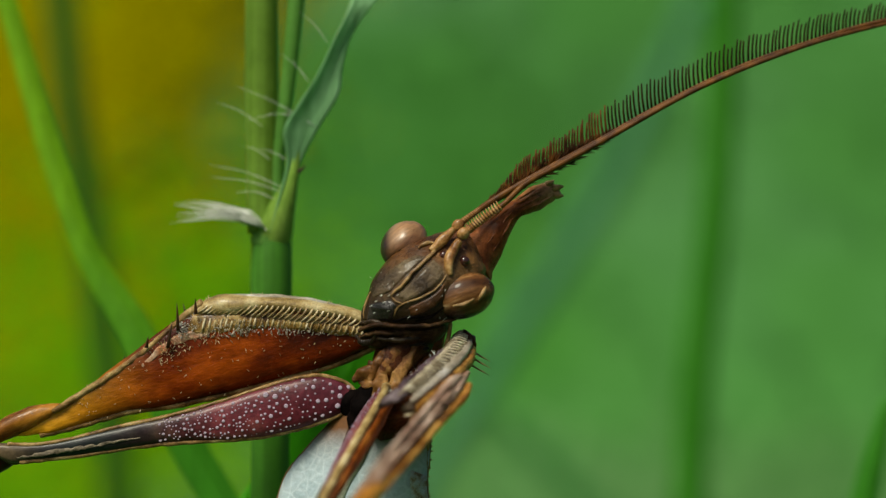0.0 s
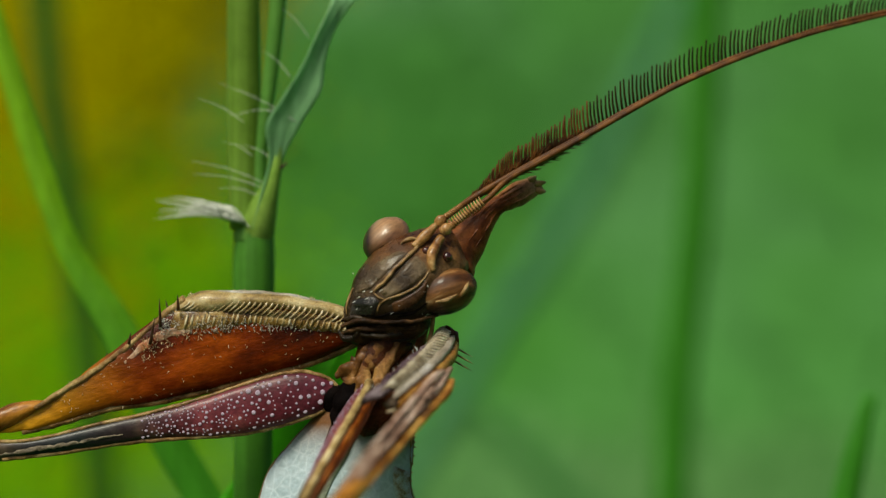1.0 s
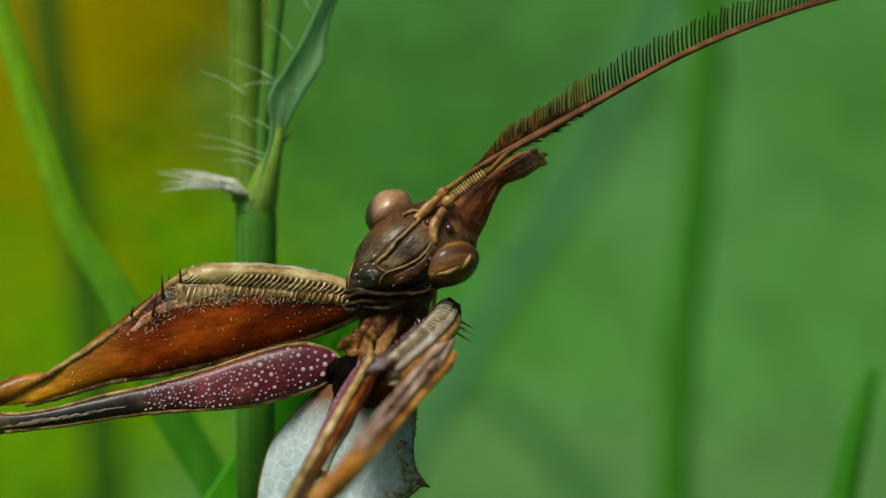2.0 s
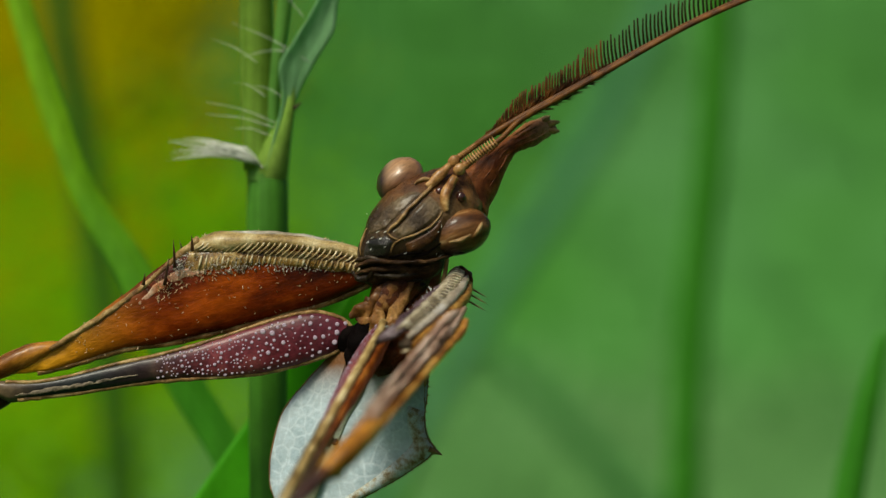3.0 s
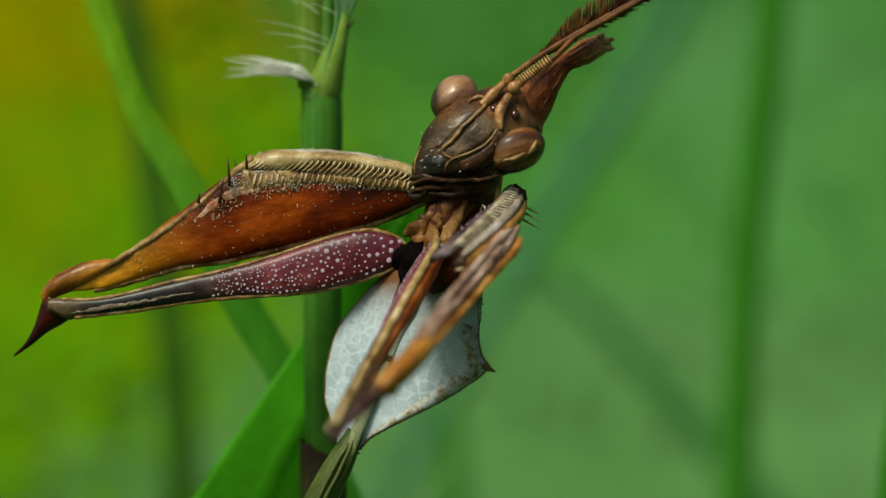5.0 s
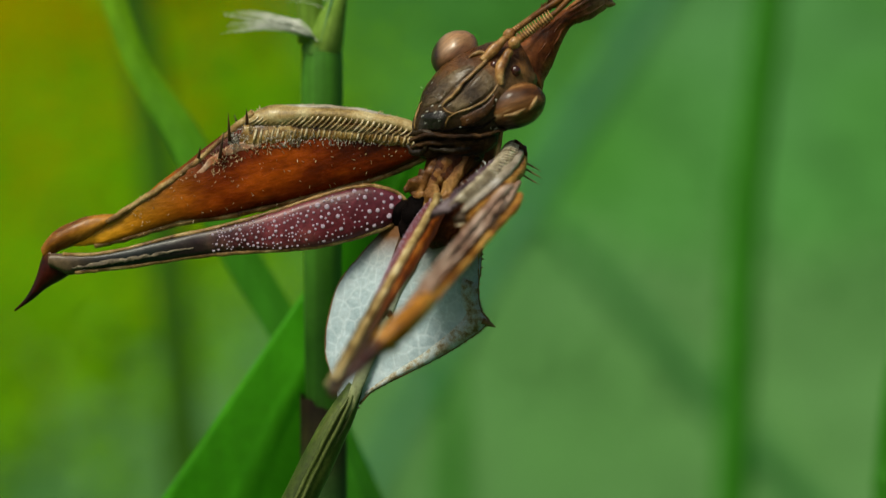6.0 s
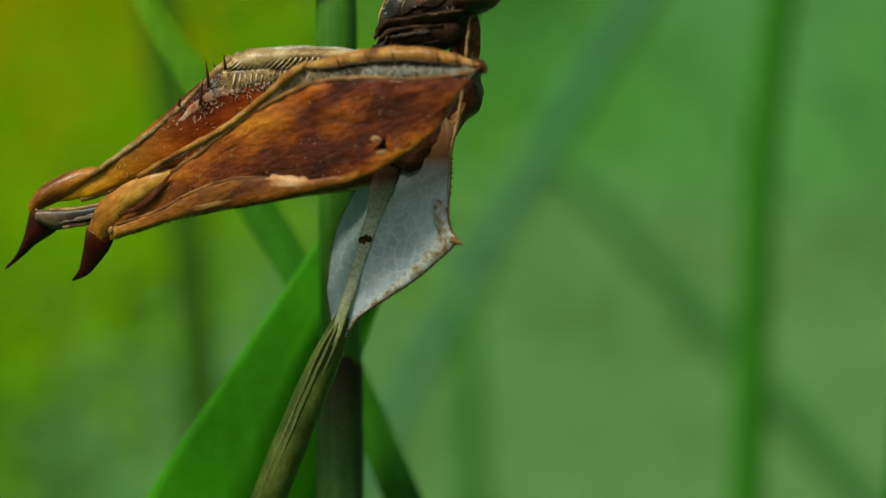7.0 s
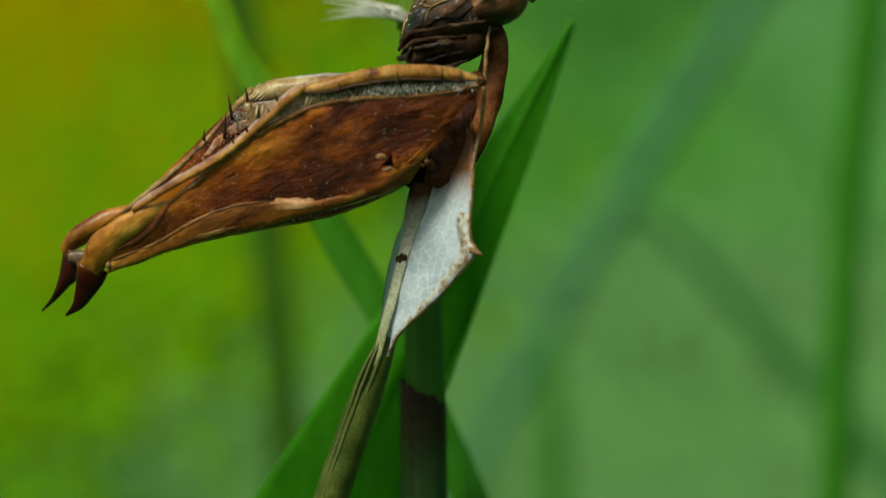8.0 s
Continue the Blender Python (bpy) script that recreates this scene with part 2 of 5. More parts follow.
M_FUZZ = surface("whitish_skin", [(0.34, 0.12, 0.05), (0.46, 0.30, 0.20), (0.52, 0.42, 0.34)], 900, 0.4, 0.6)
M_EDGE = surface("speckled_shield_edge", [(0.22, 0.14, 0.06), (0.44, 0.40, 0.28), (0.56, 0.62, 0.60), (0.60, 0.68, 0.70)], 2200, 0.5, 0.4, thin=0.3)
M_COXA = surface("purple_chitin", [(0.056, 0.007, 0.012), (0.115, 0.018, 0.026), (0.20, 0.056, 0.050)], 420, 0.38, 0.4, coat=0.25, spec=0.2,
                 along=(0, -0.0175, -0.0005, [(0.06, 0.5, 0.35), (0.05, 0.42, 0.32), (0.05, 0.40, 0.30), (0.22, 0.6, 0.45), (1.2, 1.4, 1.3), (1.0, 0.9, 0.95), (0.6, 0.45, 0.7)]), tip=(0, -0.0140, -0.0163, (0.11, 0.075, 0.042)))
M_DOT = surface("pearl_spots", [(0.30, 0.22, 0.30), (0.48, 0.40, 0.48)], 2000, 0.4)
M_SLATE = surface("slate_streak", [(0.050, 0.038, 0.024), (0.15, 0.12, 0.080), (0.31, 0.26, 0.18)], 1400, 0.4, 0.6)
M_HOOK = surface("maroon_horn", [(0.008, 0.0015, 0.001), (0.034, 0.004, 0.002)], 500, 0.30, 0.3, spec=0.12, coat=0.3,
                 tip=(2, -0.0031, -0.0021, (0.22, 0.075, 0.008)))
M_BLACK = surface("black_chitin", [(0.0015, 0.001, 0.001), (0.005, 0.003, 0.0025)], 800, 0.7, 0.3, spec=0.02)
M_KNEE = surface("yellow_chitin", [(0.10, 0.032, 0.004), (0.34, 0.140, 0.016), (0.54, 0.31, 0.060)], 420, 0.24, 0.7, coat=0.35, spec=0.15, stretch=(2.5, 1, 1), turn=-30)
# underside shade of the head is painted in by along; orange-brown crown is pigment
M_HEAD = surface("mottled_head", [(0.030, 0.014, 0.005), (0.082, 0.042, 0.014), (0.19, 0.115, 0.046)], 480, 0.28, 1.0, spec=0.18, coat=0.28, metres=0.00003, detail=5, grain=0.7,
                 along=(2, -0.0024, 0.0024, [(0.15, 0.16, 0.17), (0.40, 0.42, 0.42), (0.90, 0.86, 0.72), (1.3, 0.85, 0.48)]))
M_MOUTH = surface("dark_brown_mouth", [(0.008, 0.004, 0.002), (0.040, 0.018, 0.007), (0.125, 0.066, 0.026)], 800, 0.38, 1.0, coat=0.12, spec=0.10, metres=0.00004)
M_KEEL = surface("pale_keel", [(0.14, 0.070, 0.020), (0.36, 0.23, 0.090)], 1500, 0.30, 0.6, coat=0.4)
M_FRONS = surface("olive_brown_face_plate", [(0.030, 0.017, 0.007), (0.085, 0.055, 0.026), (0.17, 0.125, 0.068)], 520, 0.27, 1.1, spec=0.2, coat=0.32, metres=0.00003, detail=5, grain=0.8)
M_CLYPEUS = surface("dark_glossy_face_plate", [(0.010, 0.008, 0.006), (0.030, 0.025, 0.020), (0.075, 0.062, 0.050)], 620, 0.20, 0.6, spec=0.3, coat=0.9, metres=0.00003)
M_CHEEK = surface("red_brown_cheek", [(0.030, 0.011, 0.004), (0.090, 0.036, 0.011), (0.19, 0.090, 0.030)], 520, 0.24, 1.0, spec=0.2, coat=0.4, metres=0.00003)
M_EYEDOT = surface("dark_glass_bead", [(0.014, 0.004, 0.003), (0.050, 0.014, 0.010)], 900, 0.14, 0.0, coat=0.8, spec=0.4)
M_EYE = surface("striped_eye", [(0.016, 0.006, 0.002), (0.080, 0.030, 0.008), (0.19, 0.085, 0.027), (0.44, 0.31, 0.15)], 900, 0.22, 0.6, stretch=(7, 1.6, 1), turn=-22, detail=3, coat=0.5, spec=0.15, metres=0.00003,
                tip=(2, -0.0003, -0.0013, (0.012, 0.006, 0.004)))
M_FAREYE = surface("tan_eye", [(0.13, 0.058, 0.024), (0.28, 0.155, 0.075), (0.50, 0.39, 0.27)], 600, 0.30, 0.25, stretch=(5, 1.6, 1), turn=-42, detail=2, coat=0.5, spec=0.3,
                   tip=(0, -0.0016, -0.0023, (0.026, 0.014, 0.009)), along=(2, 0.0015, 0.0024, [(0.16, 0.12, 0.10), (0.80, 0.72, 0.66), (1, 1, 1)]))
M_CONE = surface("red_brown_horn", [(0.060, 0.015, 0.003), (0.22, 0.064, 0.015), (0.38, 0.160, 0.050)], 500, 0.28, 1.0, coat=0.15, spec=0.12, thin=0.3, detail=4, tip=(0, 0.0042, 0.0060, (0.40, 0.25, 0.14)))
M_ANT = surface("russet_antenna", [(0.045, 0.015, 0.003), (0.155, 0.060, 0.009)], 1200, 0.36, 0.5, spec=0.15, coat=0.2)
M_BRUSH = surface("russet_brush", [(0.022, 0.007, 0.001), (0.125, 0.042, 0.005)], 1200, 0.45, 0.3, spec=0.12)
M_TOOTH = surface("dark_antenna_teeth", [(0.007, 0.008, 0.002), (0.026, 0.019, 0.005)], 1500, 0.55, spec=0.05)
M_SCAPE = surface("tan_scape", [(0.12, 0.045, 0.010), (0.31, 0.155, 0.046), (0.46, 0.30, 0.13)], 900, 0.24, 0.5, coat=0.5, spec=0.2)
M_NECK = surface("brown_neck", [(0.014, 0.004, 0.001), (0.075, 0.020, 0.004), (0.20, 0.080, 0.020)], 600, 0.28, 0.9, coat=0.25, spec=0.12, metres=0.00004)
M_HOOD = surface("red_brown_hood", [(0.060, 0.016, 0.003), (0.19, 0.062, 0.013), (0.34, 0.165, 0.052)], 500, 0.36, 0.6, spec=0.12, coat=0.15, metres=0.00004, thin=0.15)
M_FOLD = surface("tan_fold", [(0.060, 0.020, 0.004), (0.19, 0.080, 0.018), (0.36, 0.20, 0.060)], 600, 0.28, 0.7, coat=0.3, spec=0.15, metres=0.00004, thin=0.1)
M_SHIELD = surface("pale_shield", [(0.335, 0.43, 0.475), (0.42, 0.515, 0.56), (0.475, 0.56, 0.60)], 420, 0.42, 0.5, coat=0.3, thin=0.2, metres=0.00003, grain=0.35, spec=0.3, net=(1500, 0.42, (0.66, 0.74, 0.77)), tip=(2, 0.0056, 0.0080, (0.15, 0.062, 0.016)))
M_SEAM = surface("brown_seam", [(0.08, 0.042, 0.014), (0.22, 0.13, 0.05)], 1200, 0.5, 0.5)
M_STALK = surface("olive_thorax", [(0.028, 0.046, 0.006), (0.050, 0.074, 0.010), (0.085, 0.110, 0.020)], 500, 0.40, 0.5, coat=0.3)
M_STALKRIB = surface("pale_olive_rib", [(0.055, 0.076, 0.014), (0.095, 0.120, 0.030)], 700, 0.42, 0.4, coat=0.2)
M_HAIR = surface("white_hair", [(0.62, 0.64, 0.56), (0.80, 0.82, 0.74)], 1500, 0.5)
M_BRISTLE = surface("golden_bristle", [(0.42, 0.28, 0.12), (0.70, 0.56, 0.34)], 1500, 0.4)
M_SPINE = surface("brown_spine", [(0.008, 0.004, 0.002), (0.07, 0.030, 0.010)], 900, 0.4, 0.3)
M_STEM = surface("green_culm", [(0.036, 0.130, 0.010), (0.056, 0.175, 0.016)], 150, 0.42, 0.3, veins=((2600, 2600, 30), 0.5, (0.6, 0.65, 0.5)), grain=0.25)
M_SHEATH = surface("pale_green_sheath", [(0.10, 0.27, 0.04), (0.16, 0.35, 0.07)], 150, 0.45, 0.3, thin=0.45, veins=((2400, 2400, 40), 0.5, (0.6, 0.7, 0.5)), spec=0.1, grain=0.25)
M_FOOT = surface("yellow_green_sheath", [(0.18, 0.34, 0.040), (0.28, 0.44, 0.080)], 260, 0.42, 0.4, thin=0.35, veins=((2000, 2000, 60), 0.45, (0.65, 0.7, 0.5)), spec=0.12, grain=0.35)
# deeper green low down, yellower and paler towards the tip
M_BLADE = surface("grass_blade", [(0.062, 0.230, 0.010), (0.086, 0.285, 0.018)], 120, 0.45, 0.3, thin=0.3, veins=((2200, 2200, 60), 0.45, (0.65, 0.7, 0.55)), spec=0.1, grain=0.25,
                  along=(2, 0.336, 0.360, [(0.60, 0.82, 0.9), (0.62, 0.82, 0.8), (0.95, 0.95, 0.7), (2.2, 1.4, 0.6)]))
M_LEAF = surface("broad_leaf", [(0.060, 0.330, 0.007), (0.088, 0.415, 0.013)], 120, 0.45, 0.3, thin=0.45, veins=((900, 900, 120), 0.35, (0.7, 0.75, 0.6)), spec=0.1, grain=0.25)
M_PALELEAF = surface("pale_thin_leaf", [(0.20, 0.42, 0.18), (0.29, 0.53, 0.28)], 150, 0.4, 0.3, thin=0.55, veins=((2400, 2400, 60), 0.5, (0.6, 0.7, 0.5)), spec=0.15, grain=0.25)
M_OLDCULM = surface("olive_culm", [(0.13, 0.24, 0.026), (0.17, 0.30, 0.040)], 150, 0.45, 0.3, thin=0.25, veins=((2400, 2400, 30), 0.6, (0.6, 0.62, 0.45)), spec=0.12, grain=0.25)
M_STUB = surface("withered_sheath", [(0.032, 0.070, 0.014), (0.052, 0.108, 0.022)], 500, 0.6, 0.6,
                 veins=((2200, 2200, 120), 0.5, (0.5, 0.5, 0.5)), along=(2, -0.0245, -0.0190, [(0.75, 0.95, 0.9), (0.8, 0.85, 0.8), (0.9, 0.42, 0.6), (0.75, 0.2, 0.45)]))
M_FARSTEM = surface("far_stem", [(0.046, 0.225, 0.014), (0.058, 0.255, 0.020)], 60, 0.5, thin=0.4, spec=0.1, grain=0.25)
M_OLIVE = surface("olive_far_stem", [(0.032, 0.100, 0.006), (0.042, 0.122, 0.008)], 60, 0.5, thin=0.2, spec=0.1, grain=0.25)
M_DARKSTEM = surface("dark_far_stem", [(0.060, 0.220, 0.050), (0.074, 0.252, 0.062)], 60, 0.5, thin=0.4, spec=0.1, grain=0.25)
M_BLUESTEM = surface("blue_green_blade", [(0.074, 0.238, 0.108), (0.088, 0.264, 0.126)], 60, 0.5, thin=0.4, spec=0.1, grain=0.25)
M_MEADOW = surface("meadow_ground", [(0.039, 0.141, 0.020), (0.051, 0.161, 0.036), (0.074, 0.180, 0.070)], 1.6, 0.8, detail=3, spec=0.0, grain=0.3)
M_HEDGE = surface("hedge_leaves", [(0.039, 0.141, 0.020), (0.051, 0.161, 0.036), (0.074, 0.180, 0.070)], 1.6, 0.55, thin=0.5, detail=3, spec=0.0, grain=0.3)
M_FRESH = surface("fresh_grass", [(0.116, 0.300, 0.003), (0.142, 0.336, 0.005)], 8.0, 0.6, thin=0.4, spec=0.0, grain=0.3)
M_SHRUB = surface("dark_shrub_leaves", [(0.038, 0.145, 0.020), (0.052, 0.170, 0.034)], 3.0, 0.6, thin=0.4, detail=3, spec=0.0, grain=0.3)
M_MIST = surface("pale_blue_green_grass", [(0.114, 0.275, 0.078), (0.140, 0.305, 0.104)], 3.0, 0.6, thin=0.4, detail=3, spec=0.0, grain=0.3)
M_YELLOW = surface("yellow_petals", [(0.248, 0.230, 0.0), (0.288, 0.266, 0.001)], 5.0, 0.6, thin=0.4, spec=0.0, grain=0.3)


# ---------- ground and distance ----------
def ground():
    ys = [-40, -5, -1, 0.5, 1.0, 1.6, 2.2, 3.0, 4.5, 8, 40, 400, 3000]
    zs = [0, 0, 0, 0, 0.02, 0.3, 0.75, 1.5, 2.2, 2.6, 3.0, 4, 6]
    xs = [-3000, -200, -20, -4, -2, -1, 0, 1, 2, 4, 20, 200, 3000]
    g = Geo()
    for y, z in zip(ys, zs):
        for x in xs:
            bump = 0.03 * noise.noise(Vector((x * 1.7, y * 1.7, 0))) if abs(x) < 5 and 0.5 < abs(y) < 5 else 0
            g.v.append((x, y, z + bump))
    n = len(xs)
    for i in range(len(ys) - 1):
        for j in range(n - 1):
            a = i * n + j
            g.f.append((a, a + 1, a + n + 1, a + n))
    ob = new("ground", g.mesh("ground", M_MEADOW))
    return tagged(ob, "green meadow ground rising to a grassy bank", "ground", kind="structure")


def leaf_mass(name, count, centre, spread, size, material, label, category, seed):
    """Many small folded leaves in a cloud with an uneven outline."""
    rnd = random.Random(seed)
    g = Geo()
    for _ in range(count):
        c = [centre[i] + spread[i] * rnd.gauss(0, 0.5) for i in range(3)]
        c[2] = max(c[2], 0.02)
        way = Vector((rnd.gauss(0, 1), rnd.gauss(0, 0.6), rnd.gauss(0.3, 0.8))).normalized()
        side = way.cross(Vector((rnd.gauss(0, 1), rnd.gauss(0, 1), rnd.gauss(0, 1)))).normalized()
        up = way.cross(side)
        s = size * rnd.uniform(0.6, 1.3)
        b = len(g.v)
        c = Vector(c)
        for q in (c, c + way * s * 0.5 + side * s * 0.22 + up * s * 0.06, c + way * s, c + way * s * 0.5 - side * s * 0.22 + up * s * 0.06,
                  c + way * s * 0.5):
            g.v.append(tuple(q))
        g.f += [(b, b + 1, b + 4), (b + 1, b + 2, b + 4), (b + 2, b + 3, b + 4), (b + 3, b, b + 4)]
    ob = new(name, g.mesh(name, material, smooth=False))
    return tagged(ob, label, category, kind="stuff")


def grass_tufts(name, count, xr, yr, height, seed, label):
    """Bent blades of grass rooted on the ground and on the bank."""
    rnd = random.Random(seed)
    g = Geo()
    for _ in range(count):
        x = rnd.gauss((xr[0] + xr[1]) / 2, (xr[1] - xr[0]) * 0.36)
        y = rnd.gauss((yr[0] + yr[1]) / 2, (yr[1] - yr[0]) * 0.36)
        if abs(x) < 0.12 and abs(y) < 0.3 or y > 4.4:
            continue
        z = np.interp(y, [0.5, 1.0, 1.6, 2.2, 3.0, 4.5], [0, 0.02, 0.3, 0.75, 1.5, 2.2]) - 0.03
        h, lean, turn = height * rnd.uniform(0.5, 1.1), rnd.uniform(0.1, 0.9), rnd.uniform(0, 6.28)
        w = rnd.uniform(0.002, 0.005)
        dx, dy = math.cos(turn), math.sin(turn)
        b = len(g.v)
        for i in range(4):
            t = i / 3
            cx, cy, cz = x + dx * lean * h * t * t, y + dy * lean * h * t * t, z + h * t * (1 - 0.25 * lean * t)
            ww = w * (1 - t ** 2) + 0.0002
            g.v += [(cx - dy * ww, cy + dx * ww, cz), (cx + dy * ww, cy - dx * ww, cz)]
            if i:
                k = b + 2 * i
                g.f.append((k - 2, k - 1, k + 1, k))
    ob = new(name, g.mesh(name, M_HEDGE))
    return tagged(ob, label, "grass", kind="stuff")


ground()
leaf_mass("hedge", 12000, (1.05, 2.2, 0.72), (1.1, 0.5, 0.5), 0.016, M_HEDGE, "blurred green shrubs far behind the insect", "shrubs", 3)


def bank_patch(name, count, cx, cz, sx, sz, size, material, label, category, seed):
    """Leaves or petals spread over the face of the bank, thinning outwards."""
    rnd = random.Random(seed)
    g = Geo()
    for _ in range(count):
        x, z = rnd.gauss(cx, sx), max(rnd.gauss(cz, sz), 0.05)
        y = np.interp(z, [0.02, 0.3, 0.75, 1.5], [1.0, 1.6, 2.2, 3.0]) - rnd.uniform(0.02, 0.09)
        turn = rnd.uniform(0, 6.28)
        way = Vector((math.cos(turn), 0.5 * math.sin(turn), 0.8 * math.sin(turn))).normalized()
        side = way.cross(Vector((rnd.gauss(-0.3, 0.3), rnd.gauss(-0.7, 0.2), 1))).normalized()
        s, b, c = size * rnd.uniform(0.6, 1.3), len(g.v), Vector((x, y, z))
        up = way.cross(side)
        for q in (c, c + way * s * 0.5 + side * s * 0.3 + up * s * 0.08, c + way * s, c + way * s * 0.5 - side * s * 0.3 + up * s * 0.08, c + way * s * 0.5):
            g.v.append(tuple(q))
        g.f += [(b, b + 1, b + 4), (b + 1, b + 2, b + 4), (b + 2, b + 3, b + 4), (b + 3, b, b + 4)]
    return tagged(new(name, g.mesh(name, material, smooth=False)), label, category, kind="stuff")


bank_patch("yellow_flowers", 24000, -0.40, 0.80, 0.10, 0.11, 0.024, M_YELLOW, "blurred mass of yellow flowers far behind", "flowers", 4)
bank_patch("yellow_flowers", 27000, -0.48, 0.47, 0.10, 0.09, 0.024, M_YELLOW, "blurred mass of yellow flowers far behind", "flowers", 14)
bank_patch("fresh_grass", 21000, -0.44, 0.37, 0.13, 0.09, 0.022, M_FRESH, "blurred yellow-green grass far behind", "grass", 6)
bank_patch("shrub", 500, 0.06, 0.62, 0.12, 0.10, 0.020, M_SHRUB, "dark green shrubs far out of focus", "shrubs", 24)
bank_patch("pale_grass", 26000, 0.18, 0.15, 0.14, 0.055, 0.018, M_MIST, "pale blue-green grass far out of focus", "grass", 25)
grass_tufts("meadow_grass", 60000, (-1.6, 1.6), (0.9, 3.2), 0.040, 5, "green meadow grass out of focus on the bank")
grass_tufts("short_grass", 16000, (-1.5, 1.5), (-1.2, 0.95), 0.12, 15, "short green grass on the meadow floor")


# ---------- plants ----------
def blade_geo(rows, fold=0.25, steps=8, n=9):
    """A grass blade through (place, half width, way of its width): a folded strip with thickness."""
    flat = curve_through([(*p, w, *a) for p, w, a in rows], steps)
    g = Geo()
    rings = []
    for i, r in enumerate(flat):
        p, w, a = Vector(r[:3]), r[3], Vector(r[4:7]).normalized()
        tan = Vector(flat[min(i + 1, len(flat) - 1)][:3] - flat[max(i - 1, 0)][:3]).normalized()
        b = a.cross(tan).normalized()
        top, low = [], []
        for j in range(n):
            x = -1 + 2 * j / (n - 1)
            q = p + a * (w * x) + b * (w * fold * (abs(x) - 0.5))
            th = 0.00009 * (1 - 0.6 * abs(x)) + 0.00002 + (0.00012 if j == n // 2 else 0)
            top.append(q + b * th)
            low.append(q - b * th)
        rings.append(top + low[::-1])
    return g.rings(rings)


def grass_stem():
    """The culm beside the insect: node, upper stalks, sheath with leaf, hairs, withered sheath below."""
    d = 300
    root = new("grass_plant")
    root.location = at(566, 190, d)
    o = root.location
    gnd = Vector((at(560, 1500, d).x - 0.004, o.y, 0.0))

    def r(u, v, dd=0.0):
        return at(u, v, d + dd) - o

    g = Geo().tube([r(566, 178), r(565, 200), r(566, 400), r(566, 600), r(572, 850), r(573, 1130), gnd - o],
                   [34 * U, 37 * U, 37 * U, 37 * U, 39 * U, 40 * U, 45 * U], steps=12, n=20)
    part("culm", g, M_STEM, root, "smooth green stem", scale=1)
    g = Geo().tube([r(562, 215), r(564, 196), r(567, 182), r(570, 170)], [37 * U, 39 * U, 38 * U, 30 * U], steps=5, n=18, wobble=1.5 * U, freq=4000)
    part("node", g, M_SHEATH, root, "swollen pale green node", scale=1)
    g = Geo().tube([r(552, 190), r(548, 100), r(543, -100), r(541, -420)], [33 * U, 32 * U, 32 * U, 30 * U], steps=8, n=18)
    part("upper_culm", g, M_OLDCULM, root, scale=1)
    g = Geo().tube([r(578, 180, -20), r(574, 80, -20), r(590, -80, -10), r(612, -330)], [12 * U, 11 * U, 15 * U, 18 * U], steps=8, n=10)
    part("side_stalk", g, M_SHEATH, root, "thin pale green side stalk", scale=1)
    g = Geo().tube([r(564, 204, -4), r(572, 176, -14), r(582, 146, -24), r(593, 112, -32), r(603, 70, -36), r(607, 40, -38)], [37 * U, 34 * U, 26 * U, 17 * U, 11 * U, 5 * U], steps=8, n=16, flat=0.9)
    part("leaf_foot", g, M_FOOT, root, "yellow-green sheath at the foot of the leaf", scale=1)
    # leaf that leaves the node
    rows = [(r(570, 186, -35), 12 * U, (1, 0.3, 0.3)), (r(586, 120, -40), 13 * U, (0.9, 0.5, 0.4)), (r(602, 62, -40), 16 * U, (0.95, 0.4, 0.3)), (r(616, 0, -40), 38 * U, (0.97, 0.3, 0.2)),
            (r(644, -50, -35), 42 * U, (0.95, 0.3, 0.3)), (r(662, -98, -30), 28 * U, (0.9, 0.5, 0.3)), (r(688, -166, -20), 22 * U, (0.8, 0.6, 0.3)),
            (r(716, -212, -10), 30 * U, (0.9, 0.3, 0.4)), (r(738, -240, 0), 42 * U, (0.95, 0.1, 0.4)), (r(810, -340, 40), 40 * U, (0.9, 0.2, 0.5)), (r(900, -420, 80), 10 * U, (0.8, 0.3, 0.6))]
    part("leaf", blade_geo(rows, 0.3), M_PALELEAF, root, "pale green folded leaf growing from the node", scale=1)
    g = Geo().spike(r(610, 82, -44), (0.8, 0, 0.7), 20 * U, 4.5 * U)
    part("bud", g, M_STUB, root, scale=1)
    # tuft of white hairs at the node and single hairs above
    rnd = random.Random(11)
    g = Geo()
    for i in range(52):
        e = rnd.random()
        p = r(556 - 12 * e, 186 - 10 * e, -34 + rnd.uniform(-12, 12))
        m = r(524 - 14 * e + rnd.uniform(-8, 8), 160 + rnd.uniform(-10, 12), -34 + rnd.uniform(-25, 25))
        k = 0.15 + 0.85 * rnd.random() ** 0.8
        q = r(515 - 132 * k, 147 + rnd.uniform(-14, 22) * (0.3 + k), -34 + rnd.uniform(-50, 50))
        g.tube([p, m, (m + q) / 2 + Vector((0, 0, rnd.uniform(0, 6) * U)), q], [1.1 * U, 1.1 * U, 0.8 * U, 0.1 * U], steps=3, n=4)
    part("hair_tuft", g, M_HAIR, root, "tuft of silky white hairs", kind="stuff", scale=1)
    g = Geo()
    for a, b in (((585, 118), (455, 92)), ((582, 108), (452, 70)), ((600, 70), (540, 40)), ((640, 0), (500, -70)), ((628, -80), (575, -130)),
                 ((660, -150), (610, -205)), ((545, 0), (462, -42)), ((570, 130), (500, 118)), ((610, -20), (520, -10)), ((560, 60), (505, 35))):
        p, q = r(*a, -40), r(*b, -44)
        g.tube([p, (p + q) / 2 + Vector((0, 0, 7 * U)), q], [0.65 * U, 0.5 * U, 0.12 * U], steps=4, n=5)
